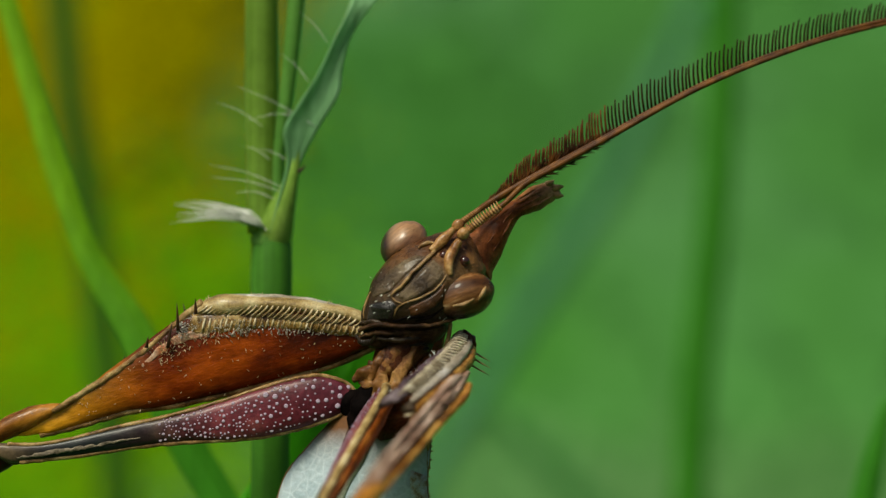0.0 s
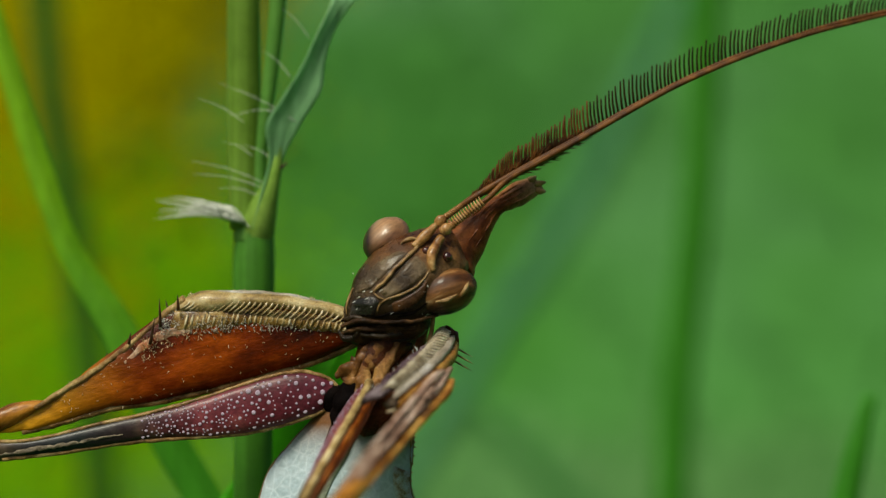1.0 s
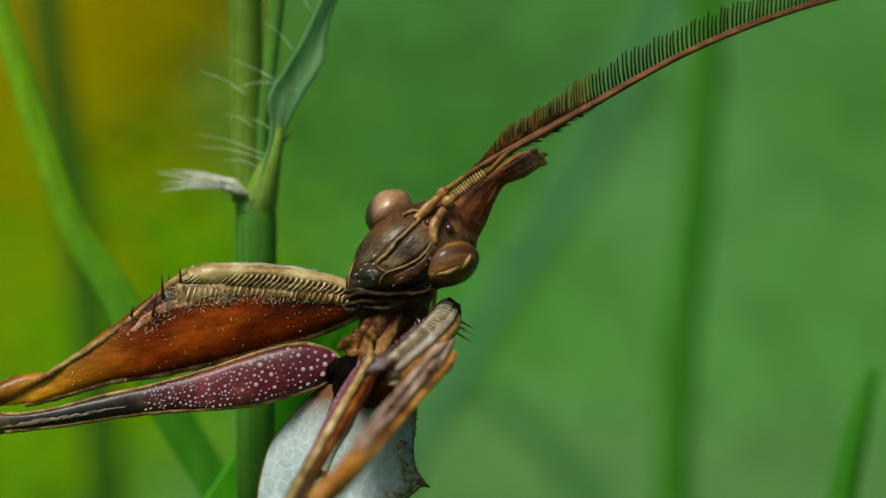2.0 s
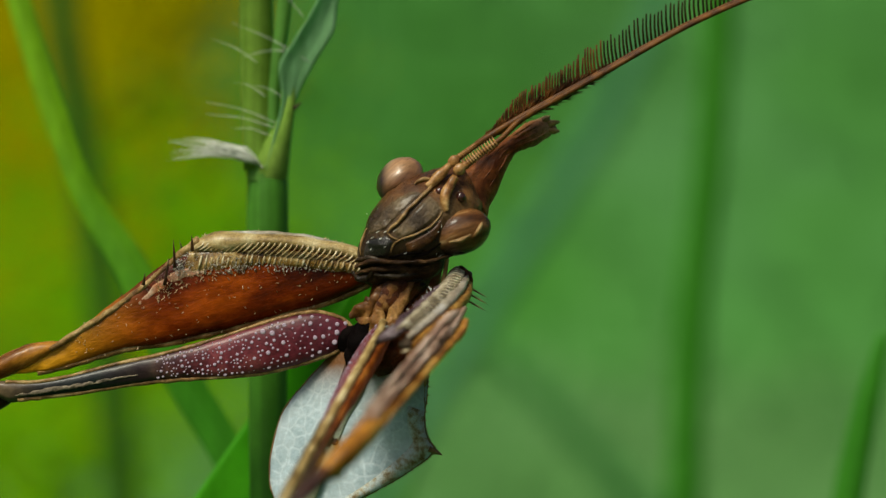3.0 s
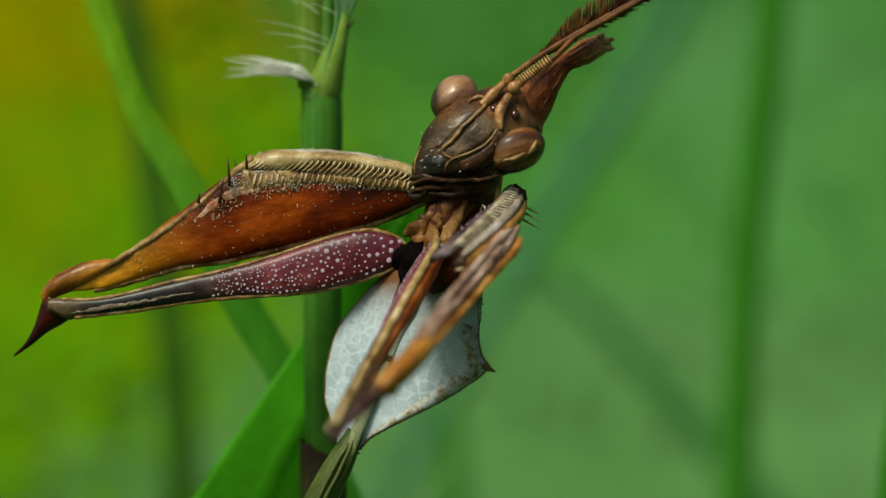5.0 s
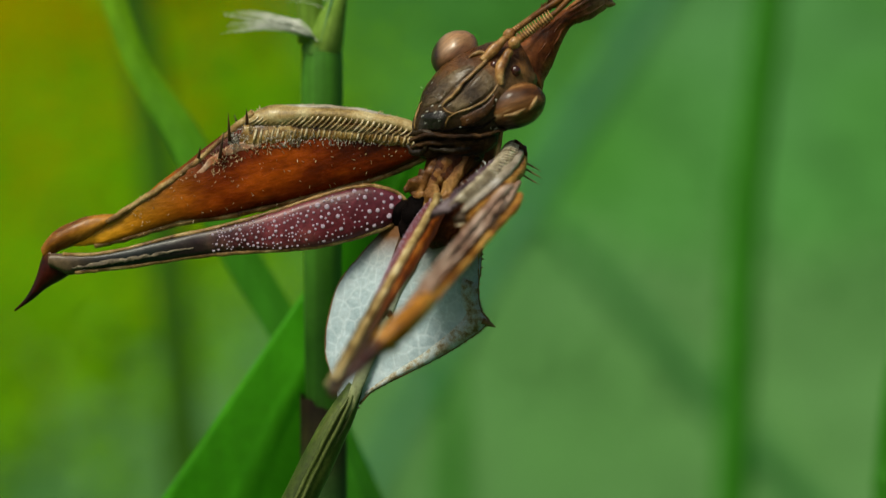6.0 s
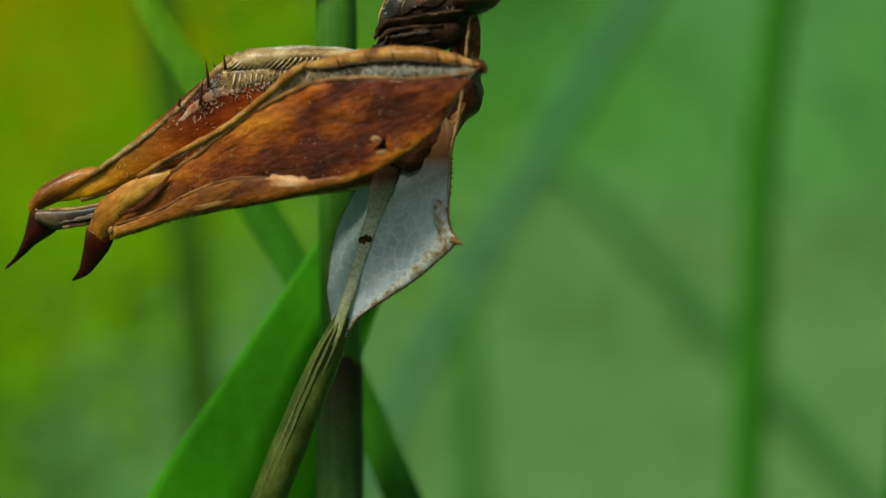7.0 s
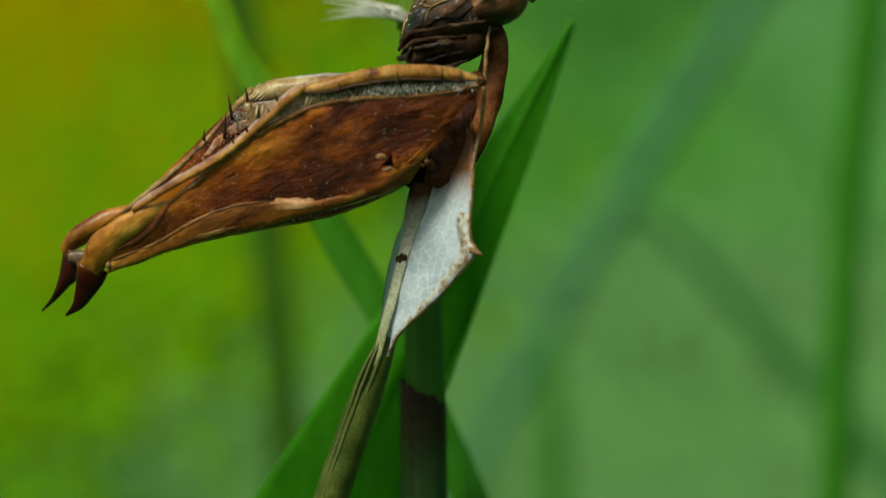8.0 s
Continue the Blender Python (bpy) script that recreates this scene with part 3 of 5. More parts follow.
    part("long_hair", g, M_HAIR, root, kind="stuff", scale=1)
    # withered broken sheath round the stem
    rings, nn = [], 28
    for i, (v, hw) in enumerate(((0, 44), (6, 45), (40, 45), (130, 45), (320, 46), (700, 47))):
        ring = []
        for j in range(nn):
            w = 2 * math.pi * j / nn
            ragged = (14 * noise.noise(Vector((3 * math.cos(w), 3 * math.sin(w), 2))) + 20 * math.cos(w)) if i < 2 else 0
            ring.append(np.array(r(568 + v * 0.004, 830 + v + ragged)) + np.array((hw * U * math.cos(w), hw * U * math.sin(w), 0)))
        rings.append(ring)
    part("withered_sheath", Geo().rings(rings, cap=False), M_STUB, root, "dark brown withered sheath with a ragged end", scale=1)
    return tagged(root, "upright green grass stem with hairy node and withered sheath", "grass plant")


grass_stem()


def single_blade(name, rows, material, label, category="grass blade", fold=0.25):
    root = new(name)
    o = Vector((rows[-1][0].x, rows[-1][0].y, 0.0))
    root.location = o
    g = blade_geo([(p - o, w, a) for p, w, a in rows], fold)
    part("blade", g, material, root, scale=1)
    pts = [p - o + Vector((0, -0.00012, 0)) for p, w, a in rows]
    part("midrib", Geo().tube(pts, [max(w * 0.07, 0.00003) for p, w, a in rows], 8, 6), material, root, scale=1)
    return tagged(root, label, category)


side = (1, 0.15, 0.1)
single_blade("long_grass", [(at(52, -330, 840), 19 * U, (1, .2, .3)), (at(98, -190, 820), 23 * U, (1, .2, .3)), (at(184, 80, 780), 28 * U, (1, .2, .35)),
                            (at(246, 240, 750), 28 * U, (1, .3, .5)), (at(318, 350, 725), 38 * U, (1, .3, .3)), (at(400, 530, 700), 38 * U, (1, .3, .4)),
                            (at(496, 690, 680), 38 * U, (1, .3, .5)), (at(610, 930, 660), 38 * U, (1, .3, .4)), (at(720, 1180, 650), 38 * U, (1, .3, .4)),
                            (Vector((at(900, 1600, 660).x, at(0, 0, 650).y, 0.0)), 38 * U, (1, .3, .2))],
             M_BLADE, "long curved light green grass blade")
def broad_leaf():
    """A wide leaf with one half folded back along the midrib, so that the rib runs at its edge."""
    centre = [(829, 176, 500, 2), (777, 281, 480, 22), (707, 421, 450, 50), (630, 581, 425, 70), (552, 731, 405, 94), (479, 871, 395, 118), (416, 1013, 385, 152), (330, 1200, 380, 175)]
    rows = [(at(u, v, d), w * U * (1 + d * U / REACH), (1, 0.25, 0.06)) for u, v, d, w in centre]
    rows.append((Vector((at(230, 1500, 380).x, at(0, 0, 380).y, 0.0)), 60 * U, (1, 0.2, 0.0)))
    root = new("broad_leaf")
    o = Vector((rows[-1][0].x, rows[-1][0].y, 0.0))
    root.location = o
    part("blade", blade_geo([(p - o, w, a) for p, w, a in rows], 0.10, 10, 15), M_LEAF, root, scale=1)
    edge = [p - o + Vector(a).normalized() * w for p, w, a in rows]
    part("midrib", Geo().tube([q + Vector((0, -0.0001, 0)) for q in edge], [max(w * 0.05, 0.00004) for p, w, a in rows], 10, 8), M_LEAF, root, "raised midrib", scale=1)
    back = [(q + Vector((-w * 0.10, 0.0004 + w * 0.6, 0)), max(w * 0.16, 0.00003), (0.25, 1, 0)) for q, (p, w, a) in zip(edge, rows)]
    part("folded_half", blade_geo(back, 0.02, 10, 7), M_LEAF, root, "half of the leaf folded back", scale=1)
    return tagged(root, "broad bright green pointed leaf behind the insect", "leaf")


broad_leaf()


def far_stalk(name, rows, material, label):
    """An out-of-focus stalk: places and radii in plan units, standing on the ground."""
    root = new(name)
    p, q = rows[-2][0], rows[-1][0]
    o = q + (q - p) * (q.z / max(p.z - q.z, 0.01))
    root.location = o
    pts = [p - o for p, w in rows] + [Vector((0, 0, 0))]
    part("stalk", Geo().tube(pts, [w for p, w in rows] + [rows[-1][1]], steps=8, n=10, flat=0.6), material, root, scale=1)
    a, b, w = pts[-3], pts[-2], rows[-1][1]
    part("joint", Geo().tube([a.lerp(b, 0.55), a.lerp(b, 0.6), a.lerp(b, 0.65)], [w * 1.02, w * 1.12, w * 1.02], 4, 10, flat=0.6), material, root, scale=1)
    return tagged(root, label, "grass stalk", group="stalks in the distance")


far_stalk("grass_stalk", [(at(1375, -400, 4500), 0.0018), (at(1355, 100, 4500), 0.0018), (at(1312, 500, 4500), 0.0019), (at(1298, 900, 4500), 0.0019)],
          M_FARSTEM, "tall green grass stalk out of focus")
far_stalk("grass_stalk", [(at(175, -320, 7500), 0.0024), (at(212, 0, 7500), 0.0025), (at(255, 250, 7500), 0.0026), (at(296, 600, 7500), 0.0027), (at(320, 911, 7500), 0.0028), (at(338, 1200, 7500), 0.0028)],
          M_OLIVE, "dark olive grass stalk out of focus")
far_stalk("grass_stalk", [(at(940, 480, 16000), 0.0016), (at(1060, 600, 16000), 0.0028), (at(1230, 790, 16000), 0.0037), (at(1420, 1000, 16000), 0.004)],
          M_DARKSTEM, "leaning dark grass stalk out of focus")
far_stalk("grass_stalk", [(at(1330, -250, 18000), 0.0034), (at(1150, 120, 18000), 0.0040), (at(985, 380, 18000), 0.0040), (at(830, 640, 18000), 0.0038), (at(690, 900, 18000), 0.0036)],
          M_BLUESTEM, "blue-green arching grass blade out of focus")
far_stalk("grass_stalk", [(at(792, 720, 11000), 0.0006), (at(796, 800, 11000), 0.0018), (at(803, 1000, 11000), 0.0024), (at(812, 1250, 11000), 0.0026)],
          M_FARSTEM, "pale green grass stalk far out of focus")
far_stalk("grass_stalk", [(at(1660, 480, 1300), 0.0004), (at(1630, 600, 1300), 0.0008), (at(1595, 760, 1300), 0.0010), (at(1570, 1100, 1300), 0.0012)],
          M_FARSTEM, "short green grass tip out of focus")


# ---------- the insect ----------
mantis = new("mantis")
ROOT = at(760, 465, 0)
mantis.location = ROOT
tagged(mantis, "brown mantis with white shield, purple dotted forelegs and combed antennae", "mantis")


def loc(u, v, d=0.0):
    """Plan place in plan units from the insect's own origin."""
    return np.array(at(u, v, d) - ROOT) / U


def foreleg(size, place, label):
    """A folded foreleg in its own plane, x towards the body, inner face towards -y."""
    rnd = random.Random(21)

    def P(u, v, y=0.0):
        return np.array((u - 700, y, 470 - v), float)

    fit = dict(scale=(size, size, size))

    # femur: the broad plate
    sec = [(P(108, 538), P(110, 552), 5), (P(140, 526), P(140, 550), 7), (P(190, 497), P(188, 543), 10), (P(300, 417), P(311, 503), 16), (P(400, 338), P(411, 488), 22),
           (P(445, 312), P(500, 466), 25), (P(541, 304), P(581, 443), 26), (P(661, 316), P(690, 410), 22), (P(740, 335), P(755, 380), 14), (P(768, 350), P(775, 372), 6)]
    plate = Geo().loft(sec, 8, 28, 3.0, 0.02, 0.75)
    seat = Geo()
    seat.v, seat.f = list(plate.v), list(plate.f)
    leg = part("foreleg", plate.moved(**fit), M_FEMUR, mantis, label, place=place)

    # tibia: pale rounded ridge along the top, with the thin shaft running down to the knee
    sec = [(P(426, 320, -4), P(432, 336, -4), 14), (P(446, 305, -4), P(462, 342, -4), 22), (P(541, 298, -4), P(552, 330, -4), 28),
           (P(661, 308, -4), P(668, 338, -4), 25), (P(745, 330, -4), P(748, 352, -4), 17), (P(790, 347, -4), P(790, 354, -4), 6)]
    g = Geo().loft(sec, 8, 20, 2.5, 0.03)
    tibia = part("tibia", g.moved(**fit), M_RIDGE, leg, "pale ridged upper edge")
    g = Geo()
    for y in (-11, 9):
        g.tube([P(442, 311, y), P(405, 342, y), P(335, 404, y), P(254, 461, y), P(184, 506, y)], [8, 7, 6, 6, 5], 10, 8, 2.5, 0.09)
    part("tibial_shaft", g.moved(**fit), M_RIM, leg, "thin brown shaft with a row of bumps")

    # ribs of the comb on both faces
    g = Geo()
    for i in range(32):
        t = i / 31
        u = 440 + 300 * t
        v0 = 304 + 10 * math.sin(t * 3) * -1 + 34 * t * t
        h = (40 if t < 0.8 else 34) * (0.75 + 0.25 * math.sin(3.1 * t))
        wide = rnd.uniform(0.8, 1.15)
        for y in (-25, 21):
            yy = y * (0.72 + 0.4 * math.sin(math.pi * min(max(t * 0.9 + 0.08, 0), 1)))
            g = Geo().tube([P(u + 13, v0 + 3, yy * 0.72), P(u + 10, v0 + 2 + h * 0.45, yy * 1.16), P(u - 8, v0 + h * 0.92, yy * 1.06)], [1.5 * wide, 2.3 * wide, 1.2], 3, 6)
            part("rib", g.moved(**fit), M_COMB, leg)
    for i in range(30):
        t = (i + rnd.uniform(-.15, .15)) / 29
        u, v0 = 446 + 290 * t, 342 + 14 * t * t - 7 * math.sin(3 * t)
        for y in (-25, 22):
            g = Geo().tube([P(u + 2, v0 - 2, y * 0.98), P(u, v0 + 8, y * 1.12), P(u - 3, v0 + 22 - 9 * t, y * 1.04)], [1.6, 2.5, 1.3], 2, 6)
            part("short_rib", g.moved(**fit), M_COMB, leg)
    g = Geo()
    for i in range(620):
        u = 398 + 130 * rnd.random() ** 1.2 if i % 3 else rnd.uniform(500, 745)
        lo, hi = np.interp(u, [396, 440, 540, 745], [350, 320, 350, 356]), np.interp(u, [396, 440, 540, 745], [374, 378, 368, 366])
        q = seat.front(P(u, rnd.uniform(lo, hi), 0), (0, 1, 0)) + np.array((0, 1 - rnd.uniform(0, 3), 0))
        g.spike(q, (rnd.uniform(-.7, .5), -0.8, rnd.uniform(-.6, 1.2)), rnd.uniform(3, 8), rnd.uniform(0.7, 1.2), 4)
    part("frosting", g.moved(**fit), M_FROST, leg, "frosty short hairs below the comb", kind="stuff")

    sec = [(P(u, v, -16), P(u - 8, v + h, -17), t) for u, v, h, t in ((424, 334, 30, 5), (446, 330, 42, 9), (541, 322, 42, 12), (661, 332, 34, 11), (738, 350, 20, 6))]
    part("comb_bed", Geo().loft(sec, 8, 16, 3.0, 0.08).moved(**fit), M_GOLD, leg, "golden bed of the comb")
    # rims of the plate
    g = Geo()
    g.tube([P(160, 548), P(230, 530), P(311, 506), P(411, 490), P(500, 468), P(581, 446), P(690, 412), P(760, 380)], [6, 6, 6, 6, 6, 6, 6, 5], 8, 8, 2.0, 0.08)
    part("lower_rim", g.moved(**fit), M_RIM, leg)
    # pale strip along the very top
    sec = [(P(452, 301, -3), P(458, 312, -3), 6), (P(500, 296, -3), P(506, 310, -3), 13), (P(580, 295, -3), P(584, 308, -3), 14), (P(650, 304, -3), P(654, 316, -3), 11), (P(715, 320, -3), P(716, 330, -3), 5)]
    part("top_strip", Geo().loft(sec, 8, 14, 2, 0.04).moved(**fit), M_PALE, leg, "pale grey strip along the top")

    # knee lobe
    sec = [(P(196, 492), P(176, 520), 13), (P(160, 494), P(150, 536), 19), (P(120, 506), P(115, 552), 22), (P(86, 526), P(84, 566), 20), (P(66, 552), P(72, 572), 10)]
    part("knee", Geo().loft(sec, 6, 16, 2.0, 0.04).moved(**fit), M_KNEE, leg, "yellow-brown knee lobe")

    # hook
    sec = [(P(72, 552), P(128, 590), 18), (P(64, 580), P(108, 606), 17), (P(55, 610), P(77, 624), 12), (P(40, 640), P(50, 646), 7), (P(18, 664), P(21, 666), 1)]
    part("hook", Geo().loft(sec, 6, 14).moved(**fit), M_HOOK, leg, "glossy dark maroon pointed hook")

    pts = [seat.front(P(u, v, 0), (0, 1, 0)) for u, v in ((338, 424), (372, 396), (408, 374), (456, 366))]
    part("pale_fold", Geo().tube(pts, [2, 7, 8, 2], 8, 12, 3, 0.06, flat=0.16).moved(**fit), M_FUZZ, leg, "whitish fold below the spines")
    # spines, bristles and pits
    for u, v, du, dv, y, ln in ((402, 362, -2, -40, -34, 46), (384, 392, 8, -48, -30, 44), (432, 332, -1, -24, -30, 26), (346, 392, 3, -16, -22, 20), (300, 420, 2, -10, 20, 14),
                                (436, 326, 10, -18, 34, 24), (412, 344, -8, -26, 34, 32)):
        part("spine", Geo().spike(P(u, v, y), (du, -6 if y < 0 else 6, -dv), ln * 1.1, 3.2, 6).moved(**fit), M_SPINE, leg)
    for u, ln in ((770, 34), (735, 40), (690, 46), (640, 46), (585, 42)):
        part("outer_spine", Geo().spike(P(u, 345 - 8 * (u < 700), 22), (-0.2, 1, 0.1), ln * 1.35, 3.0, 6).moved(**fit), M_RIM, leg)
    part("tibia_cap", Geo().egg(P(782, 346, -4), ((15, 0, -3), (0, 26, 0), (0, 0, 14)), 22, 16, 8, 0.09).moved(**fit), M_NECK, leg, "dark scalloped end of the upper edge")
    g = Geo()
    for i in range(330):
        t = rnd.random()
        row_u = 230 + 480 * t
        top = np.interp(row_u, [230, 300, 400, 445, 541, 661, 720], [472, 420, 345, 345, 342, 352, 365])
        low = np.interp(row_u, [230, 311, 411, 500, 581, 690, 720], [525, 500, 485, 464, 440, 408, 395])
        e = abs(rnd.gauss(0, 0.4)) % 1 if i % 3 else rnd.random()
        v = top + (low - top) * (e if i % 4 else 1 - e * 0.5)
        half = np.interp(row_u, [230, 300, 400, 541, 661, 720], [14, 21, 31, 37, 31, 24])
        ss = -1 if i % 2 else 1
        c = 1 - 2 * (v - top) / (low - top + 1e-6)
        y = ss * half * max(1 - abs(c) ** 2.6, 0.05) ** 0.4
        g.spike(seat.front(P(row_u, v, y), (0, -ss, 0)), (rnd.uniform(-1, .3), ss * rnd.uniform(.5, 1.2), rnd.uniform(-1, .8)), rnd.uniform(3, 8), 0.65, 4)
    for i in range(240):
        u = min(max(rnd.gauss(425, 42), 372), 520)
        ss = -1 if i % 3 else 1
        g.spike(seat.front(P(u, np.interp(u, [372, 440, 520], [392, 358, 350]) + rnd.uniform(-8, 30), 0), (0, -ss, 0)), (rnd.uniform(-1, .6), -0.8 if i % 3 else .8, rnd.uniform(-.8, 1)), rnd.uniform(4, 10), 0.75, 4)
    for i in range(90):
        u = rnd.uniform(200, 770)
        v = np.interp(u, [200, 300, 405, 450, 541, 661, 770], [494, 430, 340, 304, 298, 308, 340])
        g.spike(P(u, v + 2, rnd.uniform(-14, 14)), (rnd.uniform(-.8, .4), 0, 1), rnd.uniform(5, 10), 1.0, 4)
    for i in range(50):
        u = rnd.uniform(170, 740)
        v = np.interp(u, [170, 311, 411, 500, 581, 690, 740], [545, 505, 489, 467, 445, 411, 385])
        g.spike(P(u, v, rnd.uniform(-8, 8)), (rnd.uniform(-.8, .4), -.5, -1), rnd.uniform(4, 8), 1.0, 4)
    part("bristles", g.moved(**fit), M_BRISTLE, leg, "short golden bristles", kind="stuff")
    g = Geo()
    for i in range(190):
        t = rnd.random() ** 0.7
        u = 440 + 335 * t
        g.spike(P(u, 340 + 22 * t * t + rnd.uniform(-8, 6), 31 * (1 - 0.4 * t)), (rnd.uniform(-1, 1), 1.2, rnd.uniform(-.8, 1)), rnd.uniform(4, 13), 0.8, 4)
    part("white_hairs", g.moved(**fit), M_HAIR, leg, "fuzz of short white hairs", kind="stuff")
    return leg


def coxa(flip, size, place):
    """The leg's first segment, purple and dotted on its inner face, amber outside."""
    rnd = random.Random(21)

    def P(u, v, y=0.0):
        return np.array((u - 700, y, 470 - v), float)

    fit = dict(scale=(size, size * flip, size))
    # coxa: purple, dotted with white on the inner face
    y0 = -26
    sec = [(P(84, 566, y0), P(84, 582, y0), 6), (P(110, 564, y0), P(112, 594, y0), 9), (P(150, 564, y0), P(150, 592, y0), 9),
           (P(300, 532, y0), P(300, 572, y0), 13), (P(400, 508, y0), P(402, 556, y0), 13), (P(500, 478, y0), P(505, 552, y0), 17),
           (P(590, 448, y0), P(600, 535, y0), 19), (P(655, 438, y0), P(665, 514, y0), 17), (P(700, 452, y0), P(704, 494, y0), 11), (P(716, 468, y0), P(716, 482, y0), 6)]
    coxa_rows = curve_through([(*a, *b, t) for a, b, t in sec], 8)
    leg = part("coxa", Geo().loft(sec, 8, 22, 1.5, 0.03, 0.85).moved(**fit), M_COXA, mantis, "purple leg segment dotted white, dark towards the knee", place=place)
    sec = [(a + np.array((0, 9, 3)), b + np.array((0, 9, -3)), t) for a, b, t in sec]
    part("coxa_back", Geo().loft(sec, 8, 22, 2.5, 0.03, 0.85).moved(**fit), M_COXABACK, leg, "amber outer side of the dotted segment")
    thick = 4 if flip > 0 else 8
    for rim in ([r[3:6] for r in coxa_rows[12::8]], [r[:3] for r in coxa_rows[8::8]]):
        g = Geo().tube([p + np.array((0, -3, 0)) for p in rim], [thick] * (len(rim) - 1) + [3], 8, 8, 1.6, 0.1)
        part("coxa_rim", g.moved(**fit), M_RIM if flip > 0 else M_RIDGE, leg, "pale beaded edge")
    g = Geo().tube([P(128, 588, y0 - 9), P(180, 578, y0 - 11), P(250, 566, y0 - 12), P(340, 548, y0 - 13)], [1.5, 3.6, 3.2, 1], 12, 10, 3.0, 0.12, flat=0.4)
    part("slate_streak", g.moved(**fit), M_SLATE, leg, "pale slate streak")
    g, spots = Geo(), []
    tries = 0
    while len(spots) < 215 and tries < 9000:
        tries += 1
        s = rnd.random()
        f = (len(coxa_rows) - 2) * (0.42 + 0.54 * s)
        i = int(f)
        row = coxa_rows[i] * (1 - f + i) + coxa_rows[i + 1] * (f - i)
        a, b, t = row[:3], row[3:6], row[6]
        c = rnd.uniform(-0.86, 0.86)
        rad = rnd.choice((2.0, 2.6, 3.4, 4.4, 5.4)) * (0.62 if s < 0.35 else 1)
        q = (a + b) / 2 + (a - b) / 2 * c
        yy = t * math.sqrt(max(1 - abs(c) ** (2 / 0.85), 0.0)) ** 0.85
        q = q + np.array((0, -yy, 0))
        if all(np.hypot(q[0] - o[0], q[2] - o[2]) > (rad + e) * 1.25 + (2 if s > .5 else 0) for o, e in spots):
            spots.append((q, rad))
            dot = Geo().egg((0, 0, 0), ((0, -0.9, 0), (rad * 0.95, 0, 0), (0, 0, rad * 0.95)), 8, 5)
            part("spot", dot.moved(**fit), M_DOT, leg, place=Vector((q[0] * size, q[1] * size * flip, q[2] * size)) * U)
    k = 0.78 if flip > 0 else 0.6
    g = Geo().egg(P(712, 488, y0), ((36 * k, 0, -20 * k), (0, 26 * k, 0), (14 * k, 0, 32 * k)), 28, 20, 4 * k, 0.07)
    part("trochanter", g.moved(**fit), M_BLACK if flip > 0 else M_MOUTH, leg, "dark joint")
    return leg


def near_foreleg(size, place, label):
    """The other foreleg, modelled from its outer face (+y here): amber plate, golden roll on top, hairy band between, hook."""
    rnd = random.Random(31)

    def P(u, v, y=0.0):
        return np.array((u - 700, y, 470 - v), float)

    fit = dict(scale=(size, -size, size))
    TOP = [(120, 542), (168, 515), (234, 476), (287, 450), (382, 396), (462, 361), (542, 340), (623, 341), (706, 352), (778, 356), (826, 352), (846, 347)]
    LOW = [(98, 591), (173, 576), (236, 563), (309, 555), (376, 553), (460, 545), (562, 530), (628, 514), (684, 490), (731, 463), (771, 425), (816, 368)]
    THICK = [5, 6, 7, 8, 9, 10, 10, 10, 9, 8, 6, 3]

    # inner plate, reaching up behind the hairy band
    lift = [0, 0, 0, 4, 8, 34, 42, 44, 42, 34, 16, 4]
    sec = [(P(u, v - k, -1), P(p, q, -1), t + 1) for (u, v), (p, q), t, k in zip(TOP, LOW, THICK, lift)]
    plate = Geo().loft(sec, 8, 26, 2.5, 0.02, 0.75)
    leg = part("foreleg", plate.moved(**fit), M_GROOVE, mantis, label, place=place)

    # outer plate, slightly dished, with worn relief
    sec = [(P(u, v, 14), P(p, q, 14), t) for (u, v), (p, q), t in zip(TOP, LOW, THICK)]
    lobe = Geo().loft(sec, 12, 44, 3.2, 0.022, 0.62)
    for k, (x, y, z) in enumerate(lobe.v):
        q = Vector((x, 0, z))
        y += 2.2 * noise.noise(q * 0.05) + 1.0 * noise.noise(q * 0.16)
        y -= 5.0 * math.exp(-((x - 40 + z * 0.4) / 120) ** 2 - ((z - 30) / 38) ** 2)
        lobe.v[k] = (x, y, z)
    seat = Geo()
    seat.v, seat.f = list(lobe.v), list(lobe.f)

    def on(u, v, out=0.0):
        return seat.front(P(u, v, 30), (0, -1, 0)) + np.array((0, out, 0))

    part("outer_lobe", lobe.moved(**fit), M_BACK, leg, "mottled amber outer plate")
    # rim of the plate and the lines that run over it
    rim = [P(u, v, 17) for u, v in TOP[2:]]
    part("lobe_rim", Geo().tube(rim, [3, 4, 5, 5.5, 5, 4.5, 4, 4, 3.5, 2.5], 10, 10, 2.2, 0.07).moved(**fit), M_LOBERIM, leg, "golden upper rim of the plate")
    for pts, rad in ((((640, 372), (700, 384), (760, 386), (812, 374)), 1.3), (((610, 398), (690, 412), (758, 414), (800, 398)), 1.5), (((660, 490), (705, 462), (742, 432), (776, 396)), 1.8),
                     (((300, 470), (380, 428), (450, 400), (540, 384)), 1.0)):
        part("plate_wrinkle", Geo().tube([on(u, v, -0.6) for u, v in pts], [0.6] + [rad] * (len(pts) - 2) + [0.6], 10, 8, 1.6, 0.06).moved(**fit), M_BACK, leg)
    # lower flange: a narrow brown strip below the crease, pale in places
    crease = [(112, 562), (199, 543), (280, 513), (359, 497), (430, 500), (520, 514), (600, 508)]
    low = [(104, 588), (199, 569), (280, 557), (359, 552), (430, 546), (520, 535), (600, 522)]
    sec = [(P(u, v, 17), P(p, q, 17), t) for (u, v), (p, q), t in zip(crease, low, (9, 10, 11, 11, 11, 9, 5))]
    flange = Geo().loft(sec, 10, 26, 2.0, 0.05, 0.7)
    fseat = Geo()
